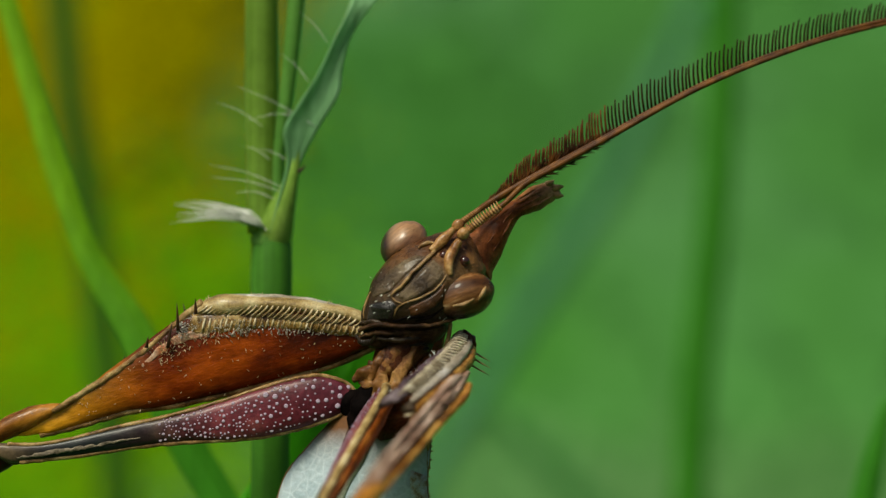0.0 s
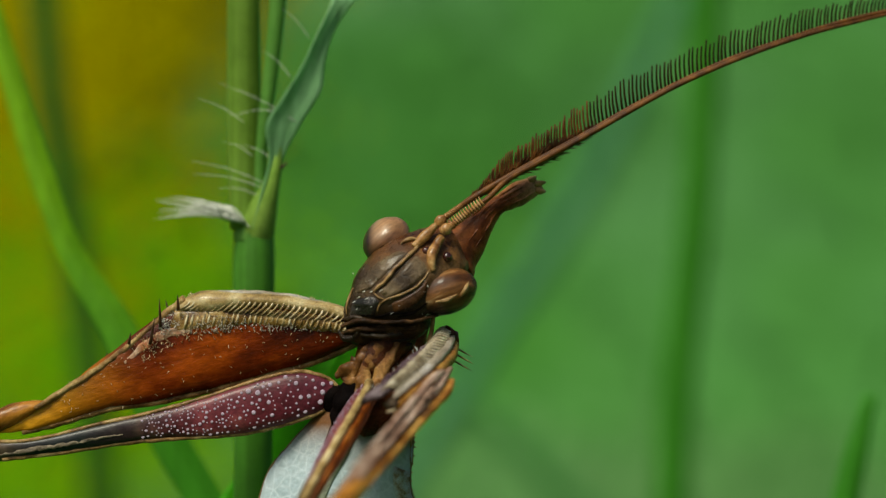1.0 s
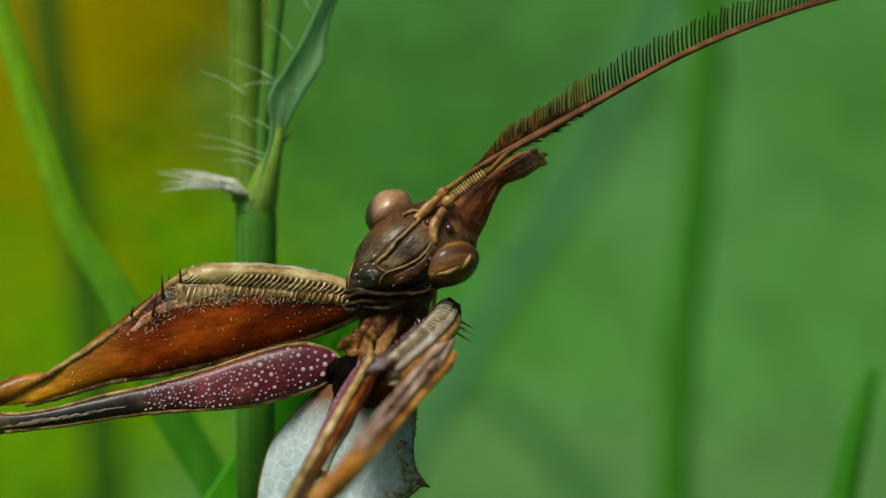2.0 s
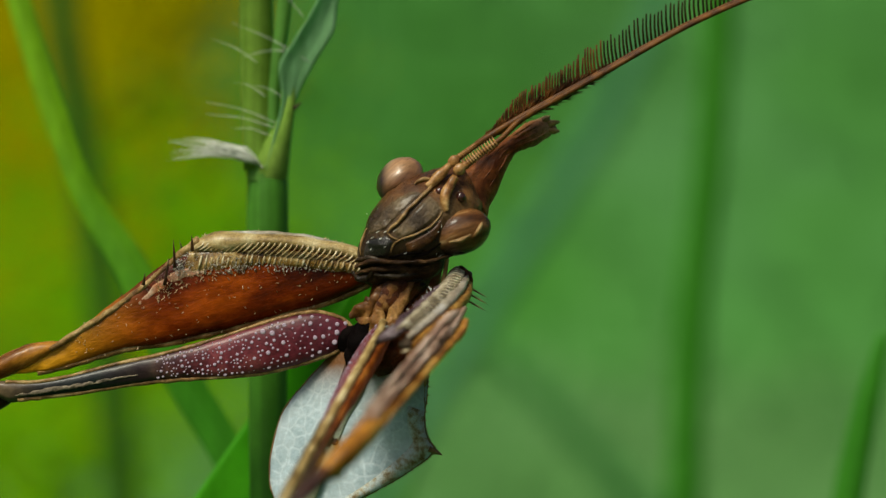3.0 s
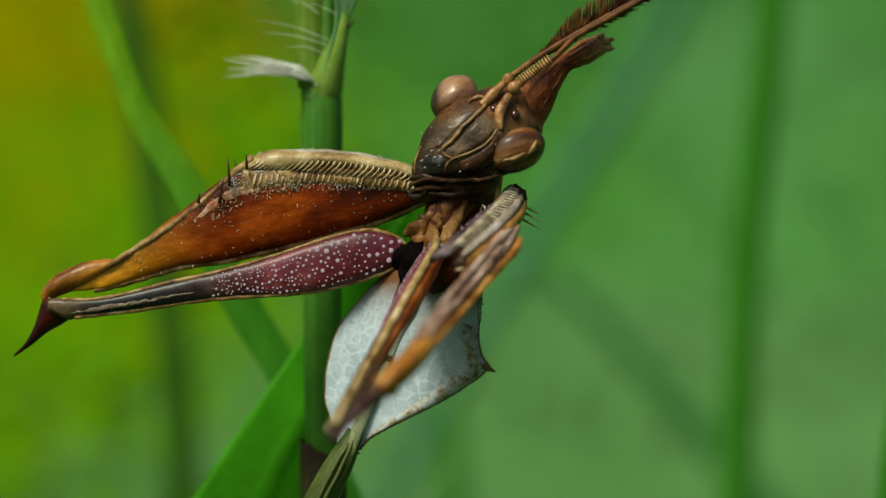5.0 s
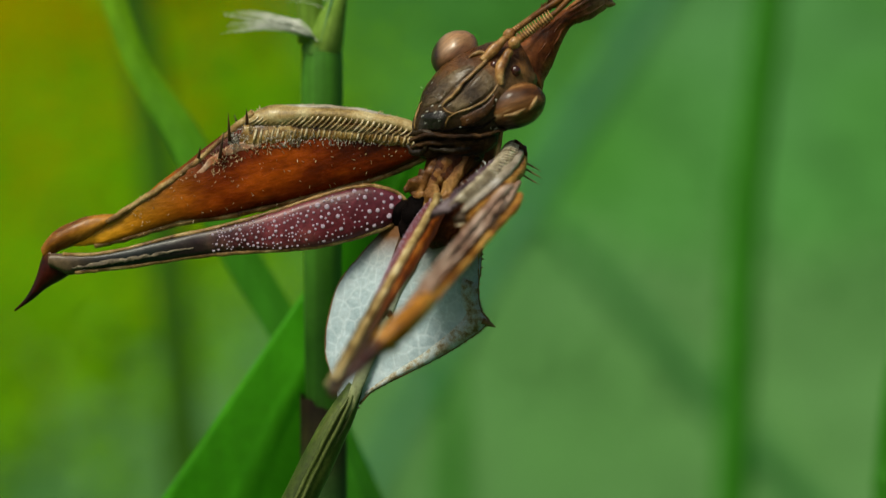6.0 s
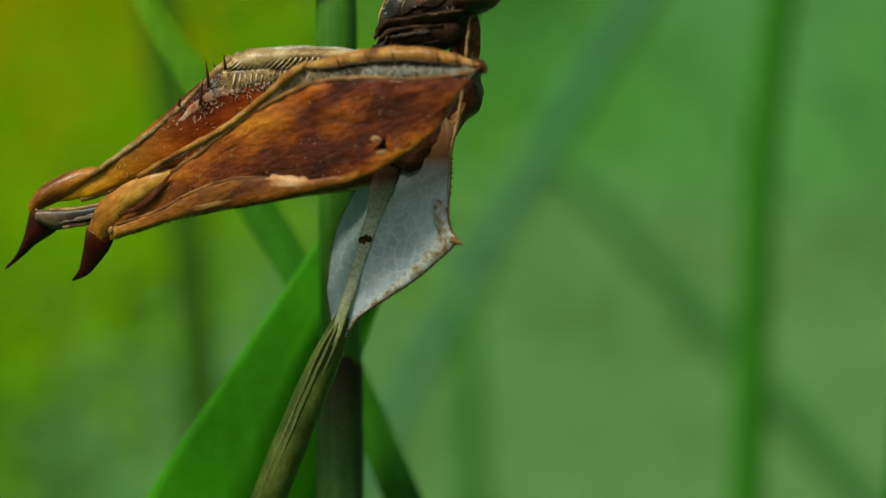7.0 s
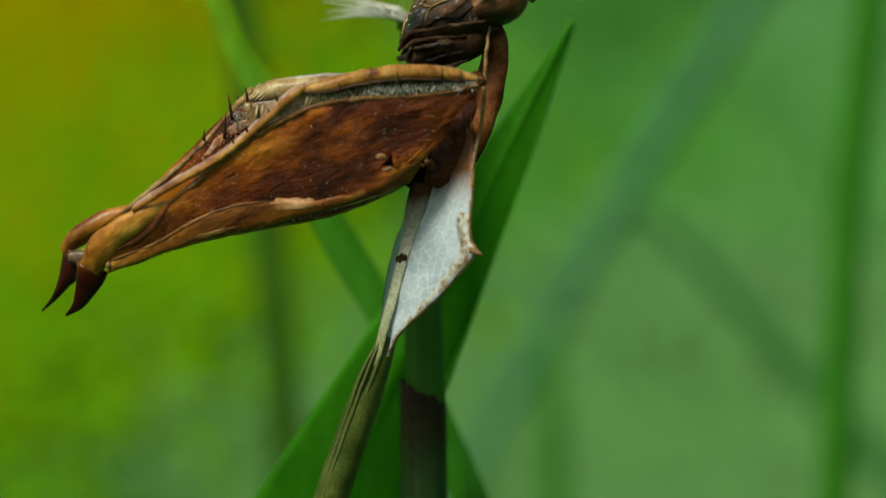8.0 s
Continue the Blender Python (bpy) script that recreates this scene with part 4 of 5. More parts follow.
    fseat.v, fseat.f = list(flange.v), list(flange.f)
    part("lower_flange", flange.moved(**fit), M_FLANGE, leg, "brown lower strip of the plate")
    line = [fseat.front(P(u, v + 2, 30), (0, -1, 0)) for u, v in crease[:5]]
    part("crease", Geo().tube(line, [2.2, 3.0, 3.0, 2.6, 1.0], 9, 8, 1.4, 0.09).moved(**fit), M_LOBERIM, leg, "golden crease above the strip")

    def patch(name, cu, cv, ru, rv, tilt, seed, surf, text):
        g = Geo()
        both = Geo()
        both.v = list(seat.v) + list(fseat.v)
        both.f = list(seat.f) + [tuple(k + len(seat.v) for k in f) for f in fseat.f]
        g.v.append(tuple(both.front(P(cu, cv, 60), (0, -1, 0)) + np.array((0, 1.0, 0))))
        for k in range(1, 6):
            for j in range(36):
                w = 2 * math.pi * j / 36
                rag = k / 5 * (1 + 0.5 * noise.noise(Vector((2 * math.cos(w), 2 * math.sin(w), seed))) + 0.3 * noise.noise(Vector((7 * math.cos(w), 7 * math.sin(w), seed + 4))))
                x, y = rag * ru * math.cos(w), rag * rv * math.sin(w)
                q = both.front(P(cu + x, cv + y + x * tilt, 60), (0, -1, 0))
                g.v.append(tuple(q + np.array((0, 1.0 if k < 5 else -0.6, 0))))
        g.f += [(0, 1 + (j + 1) % 36, 1 + j) for j in range(36)]
        g.f += [(1 + (k - 1) * 36 + j, 1 + (k - 1) * 36 + (j + 1) % 36, 1 + k * 36 + (j + 1) % 36, 1 + k * 36 + j) for k in range(1, 5) for j in range(36)]
        part(name, g.moved(**fit), surf, leg, text)

    patch("pale_patch", 470, 514, 52, 12, 0.16, 5, M_PATCH, "pale pinkish patch")
    patch("pale_streak", 300, 545, 62, 5, -0.12, 8, M_LOBERIM, "pale tan streak")

    # golden roll along the top, grey strip beside it
    up = [(513, 303), (549, 298), (627, 290), (716, 294), (785, 311), (848, 341)]
    dn = [(512, 312), (548, 320), (625, 317), (713, 322), (784, 336), (848, 348)]
    sec = [(P(u, v, 8), P(p, q, 12), t) for (u, v), (p, q), t in zip(up, dn, (7, 11, 13, 13, 11, 4))]
    roll = Geo().loft(sec, 10, 22, 2.2, 0.04)
    crest = part("tibia", roll.moved(**fit), M_TIBIA, mantis, "golden comb-edged segment folded on the foreleg", place=place)
    part("roll_line", Geo().tube([P(u, v - 3, 22 - 5 * (k in (0, 5))) for k, (u, v) in enumerate(dn)], [1, 2.4, 2.6, 2.6, 2.2, 1], 10, 8, 1.2, 0.08).moved(**fit), M_SPINE, crest)
    sec = [(P(u + 4, v + 3, -7), P(p, q + 2, -8), t) for (u, v), (p, q), t in zip(up, dn, (4, 7, 9, 9, 7, 2))]
    part("top_strip", Geo().loft(sec, 10, 18, 2.0, 0.04).moved(**fit), M_PALE, crest, "pale grey strip beside the golden edge")
    # hairy band under the roll on the outer face
    sec = [(P(u, v, 6), P(p, q, 6), 9) for (u, v), (p, q) in zip(((520, 316), (560, 316), (640, 314), (720, 320), (790, 336), (838, 346)), ((524, 344), (560, 342), (640, 344), (720, 353), (790, 357), (838, 352)))]
    band = Geo().loft(sec, 8, 16, 3.0, 0.06)
    part("comb_band", band.moved(**fit), M_BAND, crest, "greyish hairy band of the comb")
    for i in range(40):
        t = i / 39
        u = 522 + 300 * t
        v = np.interp(u, [520, 560, 640, 720, 790, 838], [330, 329, 329, 337, 347, 350])
        h = 11 - 5 * t
        g = Geo().tube([P(u + 5, v - h, 15), P(u, v, 17.5), P(u - 6, v + h, 15)], [1.0, 2.0, 0.9], 3, 6)
        part("rib", g.moved(**fit), M_COMB if t < 0.35 else M_FROST, crest)
    # ribs of the comb on the inner face
    for i in range(24):
        t = i / 23
        u = 520 + 312 * t
        v = np.interp(u, [513, 627, 716, 785, 848], [305, 300, 304, 320, 346])
        h = 44 * (0.6 + 0.4 * math.sin(3.0 * t + 0.1))
        g = Geo().tube([P(u + 8, v + 2, -16), P(u + 4, v + h * 0.45, -27), P(u - 6, v + h, -25)], [1.8, 2.6, 1.5], 3, 6)
        part("rib", g.moved(**fit), M_RIB, crest)
    sec = [(P(u, v + 28, -18), P(u, v + 28 + h, -16), t) for (u, v), t, h in zip(up[:5], (5, 9, 11, 11, 6), (50, 54, 54, 46, 16))]
    part("inner_fringe", Geo().loft(sec, 8, 16, 5.0, 0.09).moved(**fit), M_FRINGE, crest, "dark purplish fringe under the comb")

    # shafts from the roll down to the knee
    for y, r, skin in ((20, 6.4, M_SHAFT), (3, 5.5, M_GROOVE), (-14, 6.5, M_GROOVE)):
        pts = [P(524, 302, y * 0.6), P(490, 320, y), P(460, 340, y), P(384, 387, y), P(296, 427, y), P(247, 444, y), P(168, 478, y)]
        part("tibial_shaft", Geo().tube(pts, [r * 0.8, r * 1.3, r * 1.15, r, r * 0.9, r * 0.8, r * 0.7], 10, 10, 2.4, 0.07).moved(**fit), skin, leg, "golden shaft with small bumps" if y > 0 else "pinkish inner shaft")
    # knee, its fold, hook
    sec = [(P(232, 470, 12), P(236, 484, 12), 5), (P(172, 477, 12), P(182, 520, 12), 15), (P(116, 497, 10), P(132, 546, 10), 19), (P(83, 515, 8), P(106, 570, 8), 20), (P(60, 543, 4), P(80, 594, 4), 17), (P(46, 570, 2), P(90, 598, 2), 14)]
    part("knee", Geo().loft(sec, 8, 22, 2.4, 0.04).moved(**fit), M_KNEE, leg, "orange-brown knee lobe")
    fold = [P(238, 478, 26), P(206, 508, 27), P(166, 534, 27), P(124, 546, 26)]
    part("knee_crease", Geo().tube(fold, [2, 6, 6, 2], 8, 12, 2, 0.05, flat=0.45).moved(**fit), M_NECK, leg, "dark brown fold beside the knee")
    part("knee_button", Geo().egg(P(104, 572, 26), ((5, 0, 4), (0, 4, 0), (-2, 0, 6)), 10, 8, 1, 0.1).moved(**fit), M_KEEL, leg)
    sec = [(P(44, 562, 2), P(96, 592, 2), 15), (P(36, 592, 2), P(84, 610, 2), 14), (P(27, 620, 1), P(62, 631, 1), 11), (P(17, 642, 0), P(34, 653, 0), 7), (P(0, 661, 0), P(4, 663, 0), 1)]
    part("hook", Geo().loft(sec, 8, 18, 0.8, 0.05).moved(**fit), M_HOOK, leg, "glossy dark maroon pointed hook")
    part("tibia_cap", Geo().egg(P(838, 345, -4), ((15, 0, -6), (0, 22, 0), (0, 0, 12)), 22, 16, 7, 0.09).moved(**fit), M_NECK, crest, "dark scalloped end of the upper edge")

    # pit: pale lips round a three-cornered black patch, the hole's dark painted on
    c = (652, 465)
    for dx, dy, a, b, tilt, surf, name, out in ((-13, -10, 9, 7, -4, M_LIP, "pit_lip", -1.4), (-4, 14, 13, 4, 2, M_LIP, "pit_lip", -1.2), (13, 0, 7, 17, 2, M_BACK, "pit_fold", 0.8)):
        part(name, Geo().egg(on(c[0] + dx, c[1] + dy, out), ((a, 0, tilt), (0, 3.4, 0), (-tilt, 0, b)), 16, 10, 1.6, 0.09).moved(**fit), surf, leg)
    g, corners = Geo(), ((-19, 7), (7, -14), (10, 11))
    mid = on(*c, 4.6)
    g.v.append(tuple(mid + np.array((0, -0.4, 0))))
    for k in range(3):
        a, b = corners[k], corners[(k + 1) % 3]
        for j in range(4):
            f = j / 4
            x, y = a[0] + (b[0] - a[0]) * f, a[1] + (b[1] - a[1]) * f
            pull = 1 - 0.25 * math.sin(math.pi * f)
            g.v.append(tuple(mid + np.array((x * pull, -1.0, -y * pull))))
    g.f += [(0, 1 + (j + 1) % 12, 1 + j) for j in range(12)]
    part("pit", g.moved(**fit), M_BLACK, leg, "flat black patch for the dark of a small pit")

    # spines, bristles, hairs, saw edge
    for u, v, ln in ((836, 348, 34), (806, 340, 40), (772, 332, 44), (690, 326, 44), (640, 322, 40), (585, 322, 34)):
        part("outer_spine", Geo().spike(P(u, v, 14), (0.14, 0.75, 0.55), ln * 1.2, 2.6, 6, bend=(-3, 0, 4)).moved(**fit), M_RIM, crest)
    for u, v in ((470, 330), (452, 344), (430, 352), (404, 372), (376, 392)):
        part("spine", Geo().spike(P(u, v, rnd.uniform(-8, 16)), (rnd.uniform(-.3, .2), .3, 1), rnd.uniform(20, 34), 2.8, 6).moved(**fit), M_SPINE, leg)
    g = Geo()
    for i in range(150):
        u = rnd.uniform(380, 545)
        v0, v1 = np.interp(u, [380, 460, 520, 545], [384, 336, 314, 316]), np.interp(u, [380, 462, 542], [398, 362, 342])
        g.spike(P(u, rnd.uniform(v0 + 4, v1), rnd.uniform(8, 18)), (rnd.uniform(-.6, .6), .8, rnd.uniform(0, 1.4)), rnd.uniform(5, 12), 1.3, 4)
    for i in range(130):
        k = rnd.random()
        u = 260 + 570 * k
        v = np.interp(u, [q[0] for q in TOP], [q[1] for q in TOP])
        g.spike(P(u, v - 2, 19), (rnd.uniform(-.8, .4), .5, 1), rnd.uniform(4, 9), 0.9, 4)
    for i in range(110):
        u = rnd.uniform(150, 760)
        v = rnd.uniform(np.interp(u, [q[0] for q in TOP], [q[1] for q in TOP]) + 6, np.interp(u, [q[0] for q in LOW], [q[1] for q in LOW]) - 6)
        g.spike(on(u, v), (rnd.uniform(-1, .3), .8, rnd.uniform(-.8, .5)), rnd.uniform(3, 7), 0.55, 4)
    part("bristles", g.moved(**fit), M_BRISTLE, leg, "short golden bristles", kind="stuff")
    g = Geo()
    for i in range(420):
        t = rnd.random() ** 0.75
        u = 545 + 290 * t
        v = np.interp(u, [520, 560, 640, 720, 790, 838], [334, 332, 332, 340, 349, 351]) + rnd.gauss(0, 5)
        g.spike(P(u, v, rnd.uniform(12, 18)), (rnd.uniform(-1, 1), 1.0, rnd.uniform(-.8, 1.2)), rnd.uniform(4, 12), 0.85, 4)
    for i in range(24):
        u = rnd.uniform(515, 800)
        v = np.interp(u, [513, 627, 716, 785], [305, 292, 296, 312]) + rnd.uniform(48, 70)
        g.spike(P(u, v, -20), (rnd.uniform(-.8, .8), -1, rnd.uniform(-.8, .8)), rnd.uniform(6, 14), 1.0, 4)
    part("white_hairs", g.moved(**fit), M_HAIR, crest, "fuzz of short white hairs", kind="stuff")
    rows = curve_through([P(u, v, 13) for u, v in LOW], 14)
    g = Geo()
    for r in rows[8:-24]:
        g.spike(r + np.array((0, 0, 2)), (rnd.uniform(-.6, .4), 0, -1), rnd.uniform(3, 7), 2.0, 4)
    part("serration", g.moved(**fit), M_NECK, leg, "fine dark saw edge", kind="stuff")
    return leg, crest


FAR_BASE = loc(700, 470, 60)
NEAR_BASE = loc(760, 465, -40)
far_leg = foreleg(1.016, Vector(FAR_BASE) * U, "folded foreleg showing its purple dotted inner side")
near_leg, near_tibia = near_foreleg(0.93, Vector(NEAR_BASE) * U, "folded foreleg showing its amber outer side")
far_coxa = coxa(1, 1.016, Vector(FAR_BASE) * U)
near_coxa = coxa(-1, 0.93, Vector(NEAR_BASE) * U)


def shield():
    """Prothorax: long olive stalk that widens into a leaf-like white shield with a keel."""
    base = loc(618, 828, 0)
    s = lambda u, v, d=0.0: loc(u, v, d) - base
    way = np.array(s(760, 450)) / np.linalg.norm(s(760, 450))
    across = np.cross((0, 1.0, 0), way)
    across = across / np.linalg.norm(across) * (1 if np.cross((0, 1.0, 0), way)[0] > 0 else -1)
    length = np.linalg.norm(s(760, 450))
    away = np.array((0, 1.0, 0))
    # distance up the keel, half width of the right and of the left wing
    rows = [(-30, 12, 14), (10, 16, 46), (60, 52, 98), (130, 118, 122), (185, 160, 126), (212, 176, 118), (222, 178, 114), (232, 164, 108), (250, 150, 100), (320, 128, 64),
            (360, 112, 46), (400, 96, 30), (430, 60, 20)]
    flat = curve_through(rows, 5)
    g = Geo()
    rings = []
    tilt_r, tilt_l = radians(-14), radians(38)
    edge_r, edge_l, keel, band = [], [], [], []
    for h, wr, wl in flat:
        top, low = [], []
        c = way * h
        k = 9
        for j in range(-k, k + 1):
            x = j / k
            w, tl = (wr, tilt_r) if x > 0 else (wl, tilt_l)
            p = c + across * (abs(x) * w * math.cos(tl) * (1 if x > 0 else -1)) + away * (abs(x) * w * math.sin(tl)) + away * (-6 * math.exp(-(x * 4) ** 2))
            p = p + away * (4 * noise.noise(Vector(p) * 0.02))
            th = 2.2 + 5 * math.exp(-(x * 6) ** 2)
            top.append(p - away * th)
            low.append(p + away * th)
        rings.append(top + low[::-1])
        edge_r.append((top[-1] + low[-1]) / 2)
        edge_l.append((top[0] + low[0]) / 2)
        keel.append(top[k])
        band.append([top[-1] - away * 1.2, top[-2] - away * 1.2, top[-3] - away * 1.0, top[-3] + away * 1, top[-1] + away * 1])
    g.rings(rings)
    ob = part("shield", g, M_SHIELD, mantis, "pale white leaf-like shield with brown serrated edge", place=Vector(base) * U)
    part("edge_band", Geo().rings(band[6:43]), M_EDGE, ob, "brown speckled border")
    g = Geo()
    for e in (edge_r, edge_l):
        g.tube(e[4::3], [2.4] * len(e[4::3]), 3, 6, 1.2, 0.12)
    part("seam", g, M_SEAM, ob, "thin brown edge")
    g = Geo()
    for i in range(0, len(edge_r), 1):
        if 2 < i:
            g.spike(edge_r[i], across + 0.2 * way, 6, 2.2, 4)
    part("seam_teeth", g, M_SEAM, ob, kind="stuff")
    tip = max(edge_r, key=lambda q: float(np.dot(q, across)))
    part("shield_point", Geo().spike(tip - across * 8, across * 1.0 - way * 0.1, 26, 7, 8), M_SEAM, ob, "brown pointed corner")
    kp = [k - away * 2 for k in keel[::4]]
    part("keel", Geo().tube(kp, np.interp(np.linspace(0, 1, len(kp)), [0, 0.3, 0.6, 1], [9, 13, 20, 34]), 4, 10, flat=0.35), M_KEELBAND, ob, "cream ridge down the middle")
    i = int(len(keel) * 0.42)
    kd = (keel[i + 1] - keel[i]) / np.linalg.norm(keel[i + 1] - keel[i])
    g = Geo()
    for k in range(3):
        g.egg(way * (166 + 3 * k) - away * 20 + across * (-7 + 7 * k), (across * 4.6, kd * (7 + 3 * (k % 2)), away * 2), 10, 6, 2.0, 0.12)
    part("dark_spot", g, M_MOUTH, ob, "small black spot")
    # brown hood above the white part
    pts = [way * 300 + across * 46 + away * 20, way * 400 + across * 56 + away * 28, way * 500 + across * 52 + away * 36, way * 580 + across * 42 + away * 34, way * 640 + across * 24 + away * 28]
    part("hood", Geo().tube(pts, [8, 24, 30, 24, 6], 8, 20, 5, 0.03, flat=0.6), M_HOOD, ob, "red-brown upper hood of the shield")
    g = Geo().tube([edge_r[int(len(edge_r) * 0.72)], edge_r[int(len(edge_r) * 0.82)], way * 430 + across * 98 - away * 18, way * 530 + across * 80 - away * 26, way * 610 + across * 60 - away * 20], [3, 3.4, 3.6, 4, 2], 8, 6, 2, 0.1)
    part("pale_edge", g, M_KEEL, ob, "pale serrated edge line")
    # dark foot of the coxae
    # solid lump, with the dark of the hollow put into its black colour
    g = Geo().egg(way * 350 - away * 14 - across * 6, (way * 50, across * 30, away * 18), 26, 18, 8, 0.05)
    part("coxal_base", g, M_BLACK, ob, "black lump standing for the dark hollow at the base of the forelegs")
    g = Geo().egg(way * 372 - away * 16 + across * 40, (way * 72 + across * 10, across * 36, away * 16), 30, 20, 9, 0.05)
    part("coxal_root", g, M_NECK, ob, "mottled dark brown root of the foreleg")
    # stalk
    pts = [s(626, 800, 4), s(600, 850, 4), s(556, 938, 2), s(500, 1055), s(424, 1215, 20), s(370, 1400, 100), s(345, 1700, 250), s(460, 2050, 330)]
    part("thorax_stalk", Geo().tube(pts, [16, 24, 29, 31, 32, 33, 33, 30], 10, 16, 1.5, 0.02), M_STALK, ob, "long ridged olive-brown stalk")
    for off, y in ((-20, -19), (-7, -28), (8, -28), (20, -19)):
        rib = [np.array(p) + np.array((off * (0.5 if i == 0 else 1), y * (0.6 if i == 0 else 1), off * 0.5)) for i, p in enumerate(pts[:6])]
        part("stalk_ridge", Geo().tube(rib, [2, 3.2, 3.6, 3.6, 3.6, 3.6], 10, 6, 1.0, 0.03), M_STALKRIB, ob)
    return ob


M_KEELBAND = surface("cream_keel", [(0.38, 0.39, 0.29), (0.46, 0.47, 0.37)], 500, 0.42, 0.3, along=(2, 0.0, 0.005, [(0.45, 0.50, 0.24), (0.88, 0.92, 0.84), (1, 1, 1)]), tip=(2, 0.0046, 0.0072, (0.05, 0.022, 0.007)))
shield_part = shield()
SHIELD_BASE = Vector(loc(618, 828, 0)) * U

# crumpled neck between shield and head
g = Geo()
g.tube([loc(756, 470, 6), loc(764, 452, 0), loc(785, 410, 0), loc(815, 362, 30), loc(840, 318, 50)], [8, 24, 38, 42, 14], 9, 22, 7, 0.03)
neck = part("neck", g, M_NECK, mantis, "crumpled tan-brown neck")
for pts, r in ((((800, 372, -26), (775, 420, -34), (748, 455, -30)), 11), (((818, 384, -22), (797, 428, -32), (772, 472, -34)), 12), (((776, 384, -22), (756, 420, -28), (736, 450, -24)), 10),
               (((764, 436, -34), (758, 458, -36), (750, 482, -30)), 11), (((788, 440, -36), (786, 466, -40), (772, 494, -34)), 11), (((756, 440, -24), (732, 437, -22), (712, 447, -16)), 12),
               (((806, 420, -26), (792, 452, -30), (774, 480, -30)), 9), (((722, 450, -14), (736, 456, -22), (752, 458, -28)), 8)):
    part("neck_fold", Geo().tube([loc(*p) for p in pts], [r * 0.5, r * 1.1, r * 0.5], 10, 18, 5.0, 0.07, flat=0.5), M_FOLD, neck)


def head():
    base = loc(850, 290, 10)
    h = lambda u, v, d=0.0: loc(u, v, d) - base
    sec = [(h(722, 350, -10), h(732, 372, -10), 10), (h(728, 318, -12), h(786, 370, -14), 36), (h(740, 280, -12), h(836, 366, -18), 54), (h(762, 246, -6), h(876, 350, -20), 62),
           (h(800, 212, 0), h(908, 318, -18), 62), (h(845, 192, 8), h(932, 280, -8), 52), (h(885, 182, 16), h(945, 255, 4), 40), (h(905, 180, 20), h(940, 235, 10), 26)]
    face = Geo().loft(sec, 14, 64, 3.0, 0.035)
    seat = Geo()
    seat.v, seat.f = list(face.v), list(face.f)

    def on(u, v, lift=0.0):
        p, q = h(u, v, -200), h(u, v, 200)
        return seat.front(h(u, v, 0), q - p) + np.array((0, -lift, 0))

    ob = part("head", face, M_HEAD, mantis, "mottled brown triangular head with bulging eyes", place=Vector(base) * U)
    # eyes
    far_eye = ((799, 209, 22), (h(833, 183, 26) - h(799, 209, 22), h(820, 241, 16) - h(799, 209, 22), (0, 40, 0)))
    near_eye = ((904, 300, -36), (h(953, 282, -34) - h(904, 300, -36), h(918, 338, -36) - h(904, 300, -36), (0, 42, 0)))
    for (c, ax), m in ((far_eye, M_FAREYE), (near_eye, M_EYE)):
        part("eye", Geo().egg(h(*c), (np.array(ax[0]) * 1.08, ax[1], ax[2]), 32, 24, 2, 0.03), m, ob, "glossy tan eye with dark streaks")
    part("pupil", Geo().egg(h(792, 222, -17), ((5, 0, 2), (0, 3, 0), (0, 0, 4)), 8, 6), M_BLACK, ob)
    # swollen lid of the near eye
    part("eyelid", Geo().egg(h(856, 316, -40), ((40, 0, 18), (0, 26, 0), (-8, 0, 22)), 24, 16, 4, 0.04), M_EYE, ob, "striped swelling below the eye")
    for pts in (((930, 308, -72), (938, 296, -74), (944, 282, -66)), ((886, 318, -77), (906, 314, -79), (924, 304, -76), (930, 290, -74), (944, 276, -62))):
        part("eye_stripe", Geo().tube([h(*p) for p in pts], [1.5, 4, 1.5], 6, 8, 1.5, 0.08), M_KEEL, ob)
    # keels and creases of the face, half sunk in it
    for pts, rad, m in ((((776, 300), (796, 281), (812, 261), (834, 240), (853, 219), (857, 209)), 5.2, M_KEEL),
                        (((857, 209), (846, 206), (832, 209), (823, 216)), 5.1, M_KEEL),
                        (((782, 336), (788, 322), (797, 314), (827, 304), (853, 289), (879, 257)), 2.6, M_KEEL),
                        (((776, 300), (786, 310), (797, 314)), 2.6, M_KEEL),
                        (((728, 342), (731, 318), (740, 292)), 3.6, M_KEEL),
                        (((820, 345), (850, 335), (872, 318)), 4, M_BLACK),
                        (((780, 345), (812, 338), (840, 338)), 4, M_BLACK)):
        part("face_keel", Geo().tube([on(u, v, 4.5 if rad > 5 else 1.6) for u, v in pts], [rad * 0.3] + [rad * 0.62] * (len(pts) - 2) + [rad * 0.25], 6, 8, 1.8, 0.10), m, ob)
    def face_plate(left, right, surf, lift, text):
        """A plate of the face that lies on it between two lines, swelling a little between its sunken edges."""
        rl, rr = curve_through([(u, v, 0) for u, v in left], 8), curve_through([(u, v, 0) for u, v in right], 8)
        g, m = Geo(), 12
        for i, (p, q) in enumerate(zip(rl, rr)):
            for j in range(m + 1):
                f = j / m
                e = min(i / 3, (len(rl) - 1 - i) / 3, j / 2, (m - j) / 2, 1.0)
                swell = -3.0 + e * (3.0 + lift * (0.55 + 0.45 * math.sin(math.pi * f)))
                u, v = p[0] + (q[0] - p[0]) * f, p[1] + (q[1] - p[1]) * f
                g.v.append(tuple(on(u, v, swell + 0.9 * noise.noise(Vector((u * 0.09, v * 0.09, 3))))))
        for i in range(len(rl) - 1):
            for j in range(m):
                k = i * (m + 1) + j
                g.f.append((k, k + 1, k + m + 2, k + m + 1))
        part("face_plate", g, surf, ob, text)

